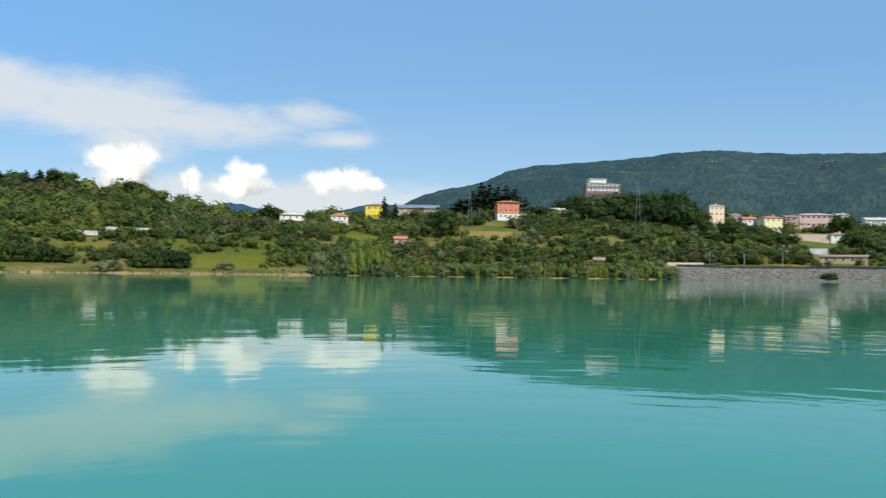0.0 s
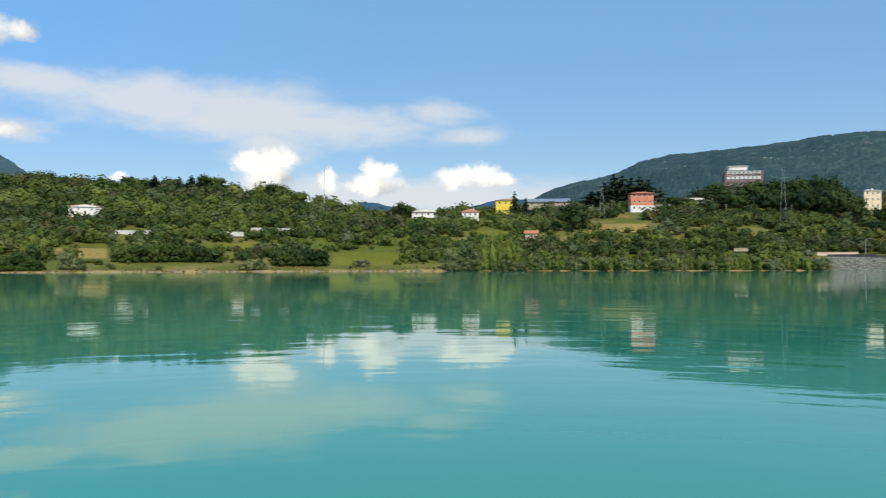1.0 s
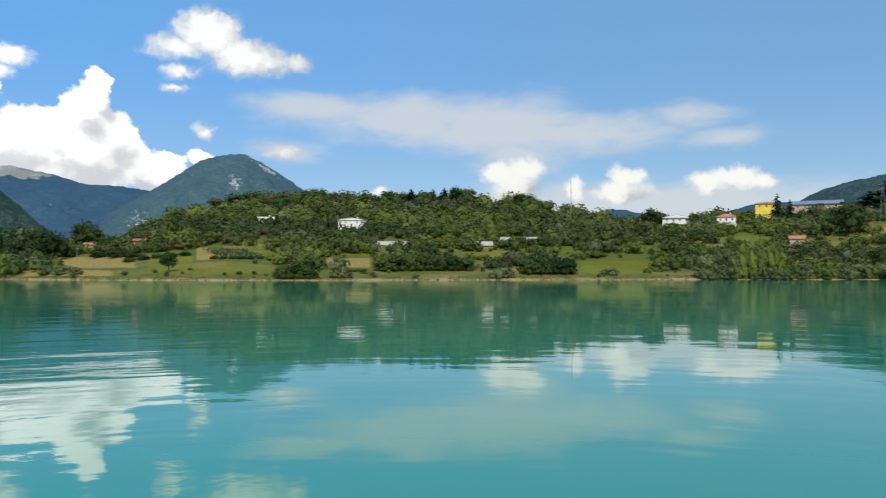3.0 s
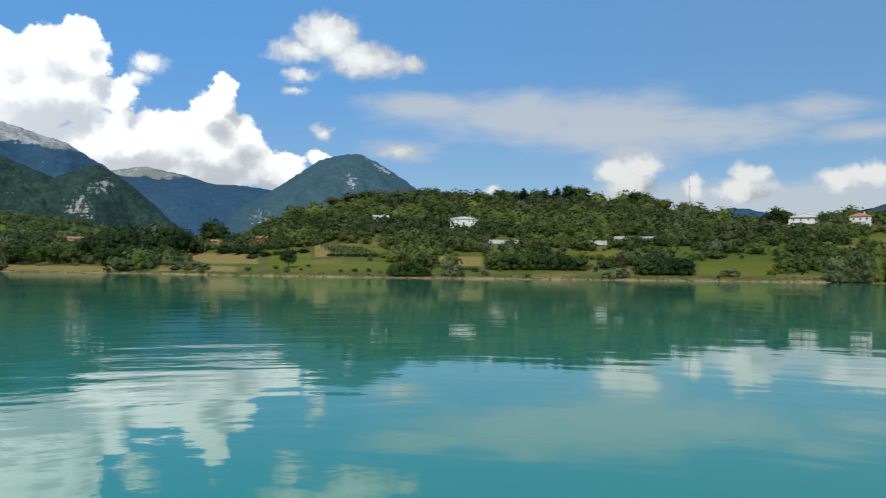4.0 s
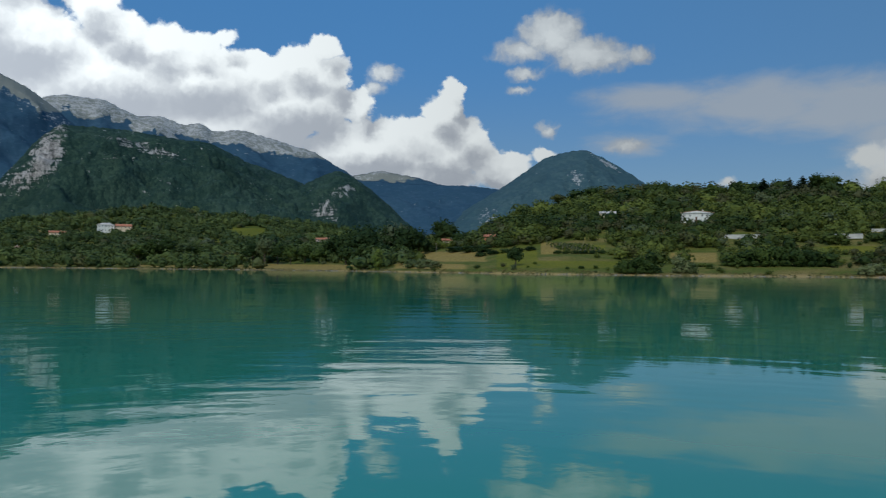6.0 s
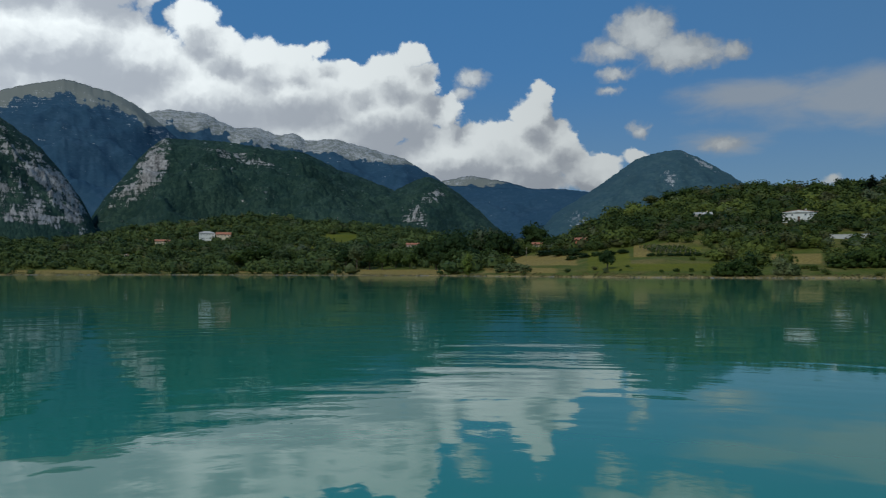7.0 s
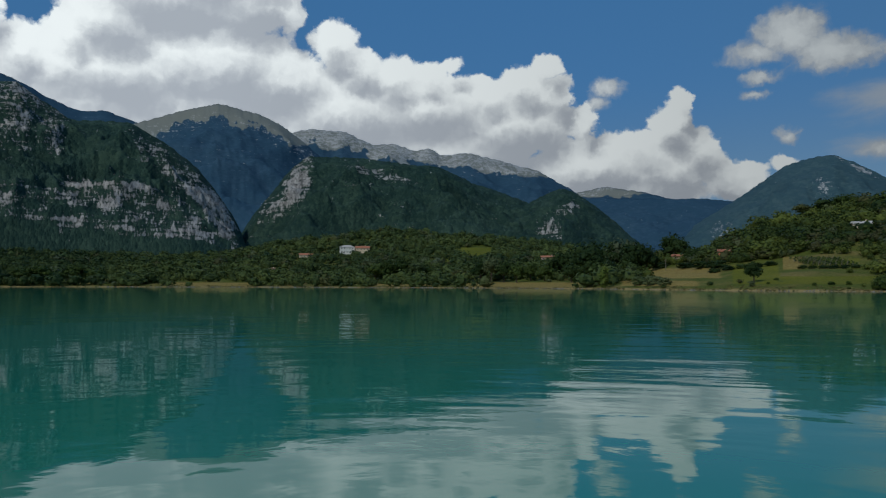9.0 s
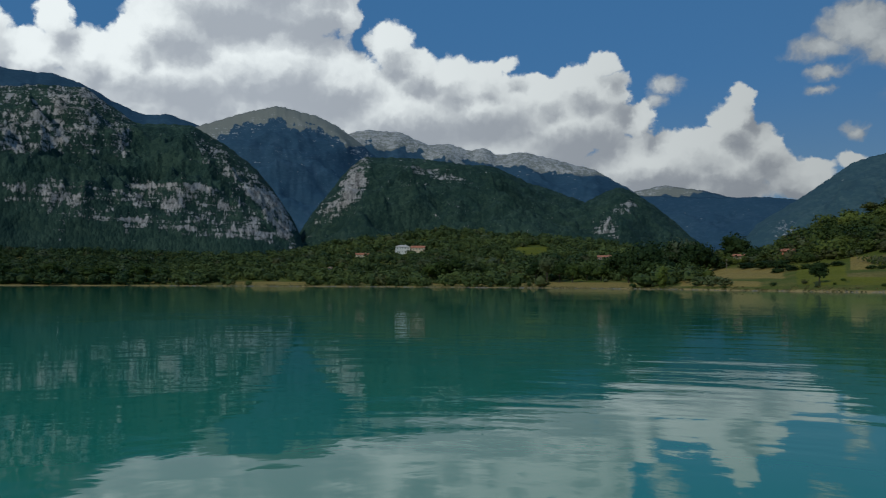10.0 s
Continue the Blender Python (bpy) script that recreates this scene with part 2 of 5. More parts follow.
def slope_material(name, dark, light, rock_a, rock_b, grass, tree=6.0, relief=3.0):
    """A far wooded slope: tree crowns as cells, bare limestone where the attribute 'rock' says, turf where 'turf' says.
    dark, light: wood colours with air haze mixed in.
    """
    m, n = material(name)
    p = spot(n)
    xyz = n.add("ShaderNodeSeparateXYZ", {0: p})
    flank = n.add("ShaderNodeCombineXYZ", {0: n.math("MULTIPLY", n.math("ARCTAN2", xyz.outputs[0], xyz.outputs[1]), 1900.0), 1: n.math("MULTIPLY", xyz.outputs[2], 1.15), 2: n.math("MULTIPLY", n.vec("LENGTH", p), 0.12)}).outputs[0]
    crowns = n.add("ShaderNodeTexVoronoi", {"Vector": flank, "Scale": 1.0 / tree, "Randomness": 1.0})
    patch, wide = n.noise(flank, 0.022, 5.0, 0.6).outputs[0], n.noise(flank, 0.005, 3.0).outputs[0]
    f = n.math("ADD", n.math("MULTIPLY", patch, 0.40), n.math("ADD", n.math("MULTIPLY", crowns.outputs["Color"], 0.30), n.math("MULTIPLY", wide, 0.25)))
    wood = n.mix(n.ramp(f, 0.38, 0.72), rgb(*dark), rgb(*light))
    streak = n.noise(n.vec("MULTIPLY", flank, (0.085, 0.040, 0.05)), 1.0, 6.0, 0.62, 0.5).outputs[0]
    crack = n.noise(n.vec("MULTIPLY", flank, (0.27, 0.13, 0.12)), 1.0, 5.0, 0.7, 0.4).outputs[0]
    stone = n.mix(n.ramp(n.math("ADD", n.math("MULTIPLY", streak, 0.5), n.math("MULTIPLY", crack, 0.5)), 0.36, 0.62), rgb(*rock_a), rgb(*rock_b))
    ledge = n.noise(n.vec("MULTIPLY", flank, (0.010, 0.13, 0.0)), 1.0, 4.0, 0.6, 0.5).outputs[0]
    bare = n.add("ShaderNodeAttribute", attribute_name="rock").outputs["Fac"]
    mask = n.ramp(n.math("ADD", bare, n.math("MULTIPLY", n.math("SUBTRACT", n.math("ADD", n.math("MULTIPLY", streak, 0.35), n.math("ADD", n.math("MULTIPLY", crack, 0.35), n.math("MULTIPLY", ledge, 0.3))), 0.5), 4.2)), 0.48, 0.62)
    turf = n.add("ShaderNodeAttribute", attribute_name="turf").outputs["Fac"]
    tm = n.ramp(n.math("ADD", turf, n.math("MULTIPLY", n.math("SUBTRACT", patch, 0.5), 1.2)), 0.4, 0.6)
    col = n.mix(tm, wood, rgb(*grass))
    col = n.mix(mask, col, stone)
    leafy = n.math("SUBTRACT", 1.0, n.math("MAXIMUM", mask, tm))
    h = n.math("ADD", n.math("MULTIPLY", n.math("MULTIPLY", crowns.outputs["Distance"], -1.0), leafy), n.math("MULTIPLY", crack, 0.8))
    finish(n, col, 0.9, h, 0.9, relief, 0.1)
    return m


def water_material():
    m, n = material("lake_water")
    p = spot(n)
    swell = n.noise(n.vec("MULTIPLY", p, (1.0, 1.0, 0.0)), 0.30, 2.0, 0.5, 0.3).outputs[0]
    ripple = n.noise(n.vec("MULTIPLY", p, (1.0, 1.0, 0.0)), 2.1, 3.0, 0.55, 0.2).outputs[0]
    xy = n.add("ShaderNodeSeparateXYZ", {0: p})
    ring = n.vec("LENGTH", n.vec("MULTIPLY", p, (1.0, 1.0, 0.0)))
    turned = n.add("ShaderNodeCombineXYZ", {0: n.math("MULTIPLY", n.math("ARCTAN2", xy.outputs[0], xy.outputs[1]), 2.8), 1: n.math("MULTIPLY", ring, 0.85)}).outputs[0]
    train = n.noise(turned, 1.0, 2.0, 0.45, 0.25).outputs[0]
    gust = n.ramp(n.noise(p, 0.05, 3.0, 0.5).outputs[0], 0.40, 0.62, 0.30, 1.0)
    h = n.math("ADD", n.math("MULTIPLY", swell, 0.016), n.math("MULTIPLY", ripple, 0.0034))
    h = n.math("MULTIPLY", n.math("ADD", h, n.math("MULTIPLY", train, 0.016)), gust)
    murk = n.noise(p, 0.02, 3.0).outputs[0]
    col = n.mix(murk, rgb(0.029, 0.232, 0.152), rgb(0.040, 0.275, 0.182))
    finish(n, col, 0.03, h, 1.0, 1.0, 0.5, {"IOR": 1.38})
    return m


MEADOW, WATER = ground_material(), water_material()
LEAF = leaves("broad_leaves", (0.011, 0.029, 0.006), (0.076, 0.108, 0.019), True)
PALE = leaves("willow_leaves", (0.055, 0.080, 0.024), (0.165, 0.180, 0.072), True)
YOUNG = leaves("poplar_leaves", (0.070, 0.105, 0.018), (0.165, 0.195, 0.034), True)
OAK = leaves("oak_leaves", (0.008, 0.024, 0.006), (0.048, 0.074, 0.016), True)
NEEDLE = leaves("needles", (0.010, 0.021, 0.011), (0.022, 0.038, 0.018), True)
WOODS = leaves("mixed_leaves", (0.015, 0.036, 0.008), (0.150, 0.172, 0.030), False)
WOODS_FAR = leaves("shaded_wood_leaves", (0.018, 0.042, 0.014), (0.125, 0.155, 0.040), False)
BANK_GRASS = leaves("bank_grass_blades", (0.050, 0.060, 0.016), (0.210, 0.170, 0.065), False)
BARK = plain("bark", (0.06, 0.045, 0.03), (0.14, 0.11, 0.08), 1.5, 0.9, 0.05)
# green woods, paled and blued by haze painted into the colour
HAZE_GREEN_SLOPE = slope_material("haze_green_wooded_slope", (0.026, 0.054, 0.056), (0.066, 0.104, 0.086), (0.16, 0.16, 0.14), (0.28, 0.27, 0.25), (0.10, 0.12, 0.05), 6.5, 1.5)
# limestone as it is; the wood colours hold a slight bluish haze lift
CLIFF = slope_material("limestone_crag", (0.020, 0.043, 0.032), (0.056, 0.090, 0.060), (0.060, 0.056, 0.052), (0.45, 0.41, 0.37), (0.07, 0.085, 0.035), 6.0, 1.5)
# the cone's woods carry a greener, paler haze in their base colour
HAZE_TEAL_SLOPE = slope_material("haze_teal_cone_slope", (0.048, 0.092, 0.108), (0.080, 0.130, 0.134), (0.20, 0.20, 0.20), (0.46, 0.45, 0.43), (0.16, 0.17, 0.12), 8.0, 0.8)
# far woods: the blue of the air between is painted into their colour
HAZE_BLUE_SLOPE = slope_material("haze_blue_wooded_slope", (0.034, 0.076, 0.118), (0.054, 0.100, 0.146), (0.20, 0.20, 0.19), (0.48, 0.46, 0.43), (0.23, 0.23, 0.195), 8.0, 0.8)

# ---- the land ----
SHORE = ((-180, 60), (-120, 150), (-60, 420), (-29, 330), (-16, 310), (-8, 290), (8, 270), (20, 255), (35, 235), (45, 250), (52, 300), (58, 380), (65, 450), (72, 520), (80, 600), (90, 640), (110, 620), (140, 300), (180, 60))
CREST = ((-180, 300), (-60, 620), (-29, 560), (-16, 520), (-4, 470), (16, 470), (36, 480), (44, 470), (48, 430), (52, 520), (56, 800), (60, 950), (72, 1050), (84, 1000), (110, 1000), (180, 300))
TOP = ((-180, 2.0), (-60, 3.0), (-24, 3.2), (-19, 3.9), (-14, 4.5), (-8, 4.2), (-4, 4.1), (0, 3.9), (8, 3.6), (12, 3.5), (15, 3.5), (17, 4.0), (19, 4.6), (21, 5.1), (23.7, 4.9), (26, 5.5), (29.7, 5.4), (33, 5.2), (36, 5.5), (41.3, 5.1), (43.3, 4.6), (46.6, 3.7), (48, 2.5), (49, 2.0),
       (52, 1.9), (56, 2.0), (60, 2.9), (65, 3.4), (72, 3.9), (79, 2.9), (84, 1.9), (100, 2.0), (180, 2.0))
MIDDLE = ((-180, 1.0), (-29, 1.7), (-20, 2.1), (-12, 2.5), (-4, 2.8), (4, 2.4), (20, 2.5), (36, 2.6), (42, 2.2), (46, 1.5), (50, 1.1), (56, 0.9), (60, 1.2), (70, 1.7), (80, 1.3), (90, 0.9), (180, 1.0))
LOW = ((-180, 0.6), (-30, 0.56), (-16.3, 0.54), (-14.5, 0.35), (0, 0.35), (20, 0.45), (38, 0.5), (48, 0.35), (60, 0.25), (80, 0.2), (180, 0.6))
BANK = ((-180, 0.2), (-30, 0.50), (-16.3, 0.47), (-14.5, 0.12), (40, 0.10), (60, 0.02), (180, 0.2))


def curve(points, az, soft=1.0):
    """A smooth curve through points (degrees, value)."""
    a, v = np.array(points, float).T
    az = np.asarray(az, float)
    return sum(np.interp(az + soft * d, a, v) for d in (-1, -0.5, 0, 0.5, 1)) / 5


def rolling(x, y, scale, seed=0.0):
    """Cheap smooth bumps from a few crossed waves, -1 to 1."""
    s = 0.0
    for k in range(6):
        a, f = 1.3 + 2.4 * k + seed, (0.6 + 0.37 * k) / scale
        s = s + np.sin(f * (x * math.cos(a) + y * math.sin(a)) * 2 * math.pi + 1.7 * k + seed) / (1 + 0.5 * k)
    return s / 2.2


def land(az, r):
    """Height of the near land."""
    az, r = np.broadcast_arrays(np.asarray(az, float), np.asarray(r, float))
    rs, rc = curve(SHORE, az), curve(CREST, az)
    s = (r - rs) / (rc - rs)
    e0 = -np.degrees(np.arctan(EYE / rs))
    knots = [(0.0, e0), (0.07, curve(BANK, az, 0.3)), (0.15, curve(LOW, az, 0.3)), (0.5, curve(MIDDLE, az)), (1.0, curve(TOP, az))]
    el = knots[0][1] + 0 * r
    for (s0, a), (s1, b) in zip(knots, knots[1:]):
        el = np.where(s > s0, a + (b - a) * np.clip((s - s0) / (s1 - s0), 0, 1), el)
    z = EYE + np.minimum(r, rc) * np.tan(np.radians(el))
    z = np.where(s > 1, z * (1 - 0.45 * np.clip((r - rc) / 500, 0, 1)), z)
    x, y = -r * np.sin(np.radians(az)), r * np.cos(np.radians(az))
    z = z + np.clip(s * 6, 0, 1) * (0.9 * rolling(x, y, 60) + 0.3 * rolling(x, y, 17, 2.0))
    return np.where(r < rs, -3.0 * np.clip((rs - r) / 25, 0, 1) ** 0.8 + 0.0, np.maximum(z, 0.05 * np.clip(r - rs, 0, 3)))


def ground_at(az, el, far=1400.0):
    """The nearest point of the land seen at that height above the horizon: its distance and height."""
    r = np.arange(float(curve(SHORE, az)) + 1.0, far, 1.0)
    e = np.degrees(np.arctan((land(az + 0 * r, r) - EYE) / r))
    hit = np.nonzero(e >= el)[0]
    k = hit[0] if len(hit) else int(np.argmax(e))
    return float(r[k]), float(land(az, r[k]))


def mesh_from(name, verts, faces, mat, smooth=False):
    me = bpy.data.meshes.new(name)
    verts, faces = np.asarray(verts, np.float32), np.asarray(faces, np.int32)
    k = faces.shape[1]
    me.vertices.add(len(verts))
    me.vertices.foreach_set("co", verts.ravel())
    me.loops.add(faces.size)
    me.loops.foreach_set("vertex_index", faces.ravel())
    me.polygons.add(len(faces))
    me.polygons.foreach_set("loop_start", np.arange(0, faces.size, k, dtype=np.int32))
    me.polygons.foreach_set("use_smooth", np.full(len(faces), smooth))
    me.update(calc_edges=True)
    if mat:
        me.materials.append(mat)
    return me


def grid_faces(rows, cols, wrap=False):
    i, j = np.meshgrid(np.arange(rows - 1), np.arange(cols if wrap else cols - 1), indexing="ij")
    k = (j + 1) % cols
    return np.stack([i * cols + j, i * cols + k, (i + 1) * cols + k, (i + 1) * cols + j], -1).reshape(-1, 4)


# mown meadows and hay fields: middle (degrees left, degrees up of the ground) and half sizes
MOWN = [(46.2, 0.75, 1.7, 0.75), (14.8, 0.55, 3.0, 0.5), (6.2, 2.45, 1.7, 0.25), (41.8, 0.35, 3.4, 0.3), (65.3, 2.35, 1.3, 0.45), (24.0, 1.4, 2.4, 0.28), (41.4, 1.45, 1.7, 0.35), (70.6, 1.25, 0.9, 0.14), (68.2, 1.75, 1.1, 0.14), (79.5, 1.0, 0.8, 0.12)]
HAY = [(50.8, 0.85, 2.8, 0.4), (43.9, 1.5, 0.7, 0.5), (-3.0, 2.7, 2.4, 0.35), (52.5, 0.15, 3.0, 0.22), (62.0, 0.03, 4.8, 0.22), (84.0, 0.05, 3.4, 0.14), (34.0, 0.9, 1.8, 0.4), (70.5, 0.05, 3.0, 0.12), (76.0, 1.35, 1.0, 0.13), (13.0, 3.1, 1.6, 0.2)]


def make_ground():
    az = np.concatenate([np.arange(-180, -34, 2.0), np.arange(-34, 106, 0.2), np.arange(106, 180, 2.0)])
    t = np.concatenate([np.linspace(0.0, 0.9, 5), np.linspace(0.94, 1.0, 6)[:-1]])
    A = az[None, :]
    rs, rc = curve(SHORE, A), curve(CREST, A)
    inner = t[:, None] * rs
    mid = rs + (rc - rs) * np.concatenate([np.linspace(0, 0.2, 30), np.linspace(0.2, 1.0, 80)[1:]])[:, None]
    outer = rc + (4800 - rc) * (np.linspace(0, 1, 26)[1:, None] ** 2)
    R = np.concatenate([inner, mid, outer])
    AA = A + 0 * R
    Z = land(AA, R)
    a = np.radians(AA)
    v = np.stack([-R * np.sin(a), R * np.cos(a), Z], -1).reshape(-1, 3)
    me = mesh_from("ground", v, grid_faces(*R.shape, wrap=True)[:, ::-1], MEADOW, True)
    up = np.degrees(np.arctan((Z - EYE) / np.maximum(R, 1.0)))
    for key, spots in (("mown", MOWN), ("hay", HAY)):
        val = np.zeros(R.shape)
        for p, q, ra, re in spots:
            val = np.maximum(val, np.clip(2.2 - 2 * np.maximum(np.abs(AA - p) / ra, np.abs(up - q) / re), 0, 1))
        me.attributes.new(key, "FLOAT", "POINT").data.foreach_set("value", val.astype(np.float32).ravel())
    ob = new("ground", me)
    return tagged(ob, "grassy lake shore with meadows, dry turf and bare banks", "ground", kind="structure")


make_ground()


def make_water():
    a = np.radians(np.arange(0, 360, 3.0))
    rr = np.array([0.5, 20, 60, 150, 300, 700])
    v = np.stack([np.outer(rr, np.cos(a)), np.outer(rr, np.sin(a)), np.zeros((len(rr), len(a)))], -1).reshape(-1, 3)
    me = mesh_from("water", v, grid_faces(len(rr), len(a), True), WATER)
    bm = bmesh.new()
    bm.from_mesh(me)
    bmesh.ops.holes_fill(bm, edges=[e for e in bm.edges if e.is_boundary and e.verts[0].co.length < 1], sides=0)
    bmesh.ops.recalc_face_normals(bm, faces=bm.faces)
    if sum(f.normal.z for f in bm.faces) < 0:
        bmesh.ops.reverse_faces(bm, faces=bm.faces)
    bm.to_mesh(me)
    bm.free()
    tagged(new("water", me), "calm milky turquoise lake with faint ripples", "lake", kind="structure")


make_water()


def fbm(p, octaves=5, ridged=False):
    out = np.empty(len(p))
    f = noise.ridged_multi_fractal if ridged else noise.fractal
    for k, q in enumerate(p):
        out[k] = f(q, 1.0, 2.0, octaves, 1.0, 2.0) if ridged else f(q, 1.0, 2.0, octaves)
    return out


def coarse(az, r, scale, octaves, ridged=False, seed=0.0):
    """Fractal noise over the slope's own plan."""
    a = np.radians(az)
    p = np.stack([-r * np.sin(a) / scale, r * np.cos(a) / scale, 0 * r + seed], -1)
    return fbm(p.reshape(-1, 3), octaves, ridged).reshape(r.shape)


def mountain(name, label, sky, front, back, mat, steep=1.0, gully=0.10, step=0.12, rows=46, rock=None, turf=None, scale=400.0, seed=0.0, foot=0.3, fuzz=3.0, craggy=0.35, category="mountain"):
    """A ridge whose skyline runs through sky (degrees left, degrees up), with its foot at front metres and its crest at back metres."""
    lo, hi = min(p[0] for p in sky), max(p[0] for p in sky)
    az = np.arange(lo, hi + step, step)
    crest = curve(sorted(sky), az, 0.25)
    teeth = 0.045 * rolling(az, 0 * az, 0.9, seed) + 0.03 * rolling(az, 0 * az, 0.31, seed + 5)
    u = np.concatenate([np.linspace(0, 1, rows), [1.03, 1.1, 1.25]])[:, None]
    R = front + (back - front) * u
    A = az[None, :] + 0 * R
    R = R + 0 * A
    z1 = EYE + back * np.tan(np.radians(crest))[None, :]
    z0 = EYE + front * math.tan(radians(foot))
    rise = np.clip(u, 0, 1) ** steep
    drop = np.clip((u - 1) / 0.25, 0, 1)
    g = coarse(A, R, scale, 5, True, seed)
    g = (g - g.mean()) / (g.std() + 1e-6)
    fine = coarse(A, R, scale / 6, 4, False, seed + 9)
    rib = coarse(A, R, scale / 3.0, 4, True, seed + 4)
    rib = (rib - rib.mean()) / (rib.std() + 1e-6)
    hump = np.sin(np.pi * np.clip(u, 0, 1) ** 0.8)
    Z = z0 + (z1 - z0) * rise
    Z = Z + (z1 - z0) * gully * np.clip(hump, 0, 1) * (g + craggy * rib) + fine * fuzz * (0.4 + hump)
    Z = Z + back * np.radians(teeth)[None, :] * np.clip(u, 0, 1) ** 14
    Z = Z - drop * 0.6 * (z1 - z0)
    Z = np.maximum(Z, -20)
    # nothing in front of the crest may stand over the skyline
    cap = EYE + R * np.tan(np.radians(crest))[None, :]
    Z = np.where(u < 0.98, np.minimum(Z, EYE + (cap - EYE) * (0.93 + 0.06 * np.clip(u, 0, 1))), Z)
    a = np.radians(A)
    v = np.stack([-R * np.sin(a), R * np.cos(a), Z], -1).reshape(-1, 3)
    me = mesh_from(name, v, grid_faces(*R.shape), mat, True)
    up = np.degrees(np.arctan((Z - EYE) / R))
    for key, f in (("rock", rock), ("turf", turf)):
        val = np.zeros(R.shape) if f is None else f(A, up, crest[None, :] + 0 * R, fine)
        me.attributes.new(key, "FLOAT", "POINT").data.foreach_set("value", np.clip(val, 0, 1).astype(np.float32).ravel())
    ob = new(name, me)
    return tagged(ob, label, category, kind="structure")


def near(a, b, w):
    return np.clip(1 - np.abs(a - b) / w, 0, 1)


def band(a, lo, hi, soft):
    """1 between lo and hi, falling to 0 over soft beyond them."""
    return np.clip((a - lo) / soft + 0.5, 0, 1) * np.clip((hi - a) / soft + 0.5, 0, 1)


def make_mountains():
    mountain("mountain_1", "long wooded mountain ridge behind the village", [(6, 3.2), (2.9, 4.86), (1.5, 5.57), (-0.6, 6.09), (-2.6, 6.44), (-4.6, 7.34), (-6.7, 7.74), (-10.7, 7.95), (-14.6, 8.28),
             (-16.5, 8.5), (-19.1, 8.57), (-20.9, 8.38), (-23.7, 8.15), (-29, 7.92), (-40, 7.0), (-60, 4.0)], 900, 2100, HAZE_GREEN_SLOPE, 0.8, 0.035, 0.10, 80, scale=500, seed=1, fuzz=3.0, foot=1.5, craggy=0.1,
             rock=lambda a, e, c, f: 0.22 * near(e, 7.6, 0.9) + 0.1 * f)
    mountain("mountain_2", "low haze-blue hills far beyond the shore", [(19, 3.0), (16.2, 4.45), (14.7, 4.67), (13.1, 4.28), (11.9, 3.72), (10.5, 3.4), (8.8, 4.0), (7.5, 4.27), (5.9, 4.72), (3.9, 4.84), (2.3, 4.75), (0, 4.0)],
             2600, 3600, HAZE_BLUE_SLOPE, 0.9, 0.04, 0.12, 14, seed=2)
    mountain("mountain_3", "haze-blue cone-shaped wooded peak with pale scree near its top", [(52, 2.5), (50, 4.2), (49, 4.8), (47.4, 5.8), (45.8, 6.84), (44.2, 8.0), (42.9, 8.33), (41.3, 8.46), (40.1, 7.91), (38.8, 7.1), (37.4, 6.18), (35.2, 4.9), (30, 3.0)],
             2300, 3400, HAZE_TEAL_SLOPE, 0.95, 0.05, 0.08, 60, scale=420, seed=3,
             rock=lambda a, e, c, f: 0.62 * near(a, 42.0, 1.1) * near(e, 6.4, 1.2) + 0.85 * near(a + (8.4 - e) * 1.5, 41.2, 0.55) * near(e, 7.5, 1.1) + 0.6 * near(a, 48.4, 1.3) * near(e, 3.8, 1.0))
    mountain("mountain_4", "pale bare-topped mountain far up the valley", [(62, 6.0), (58.9, 6.2), (58.2, 6.57), (56.2, 6.96), (53.9, 6.65), (51.5, 6.0), (49, 5.0)], 3900, 4600, HAZE_BLUE_SLOPE, 0.9, 0.03, 0.12, 30, seed=4,
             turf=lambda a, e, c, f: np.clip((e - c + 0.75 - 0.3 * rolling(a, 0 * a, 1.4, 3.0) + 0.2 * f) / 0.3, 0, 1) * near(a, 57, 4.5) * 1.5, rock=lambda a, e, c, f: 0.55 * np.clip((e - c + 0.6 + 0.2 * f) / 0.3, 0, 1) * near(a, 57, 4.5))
    mountain("mountain_5", "dark haze-blue wooded ridge closing the valley", [(64, 6.0), (58.6, 6.3), (56.6, 6.24), (54.7, 6.14), (51.5, 6.0), (49.4, 5.96), (47.4, 5.72), (45, 4.5)], 2900, 3800, HAZE_BLUE_SLOPE, 0.9, 0.04, 0.12, 40, seed=5)
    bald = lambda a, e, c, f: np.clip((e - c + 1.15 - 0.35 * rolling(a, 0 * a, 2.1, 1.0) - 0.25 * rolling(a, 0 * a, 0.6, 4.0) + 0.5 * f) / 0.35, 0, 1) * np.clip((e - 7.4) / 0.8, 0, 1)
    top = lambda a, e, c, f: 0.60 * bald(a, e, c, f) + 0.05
    mountain("mountain_6", "high haze-blue mountain with a bare rocky plateau", [(56, 5.0), (58.6, 6.91), (60.9, 8.23), (62.9, 8.75), (65.7, 9.52), (67.8, 9.34), (68.6, 9.86), (69.8, 9.63), (71.1, 10.15), (72.7, 10.02), (74.8, 10.92), (77.2, 11.08), (79.2, 10.6), (83, 10.0)],
             2700, 4100, HAZE_BLUE_SLOPE, 0.9, 0.04, 0.09, 70, scale=600, seed=6, rock=top, turf=bald)
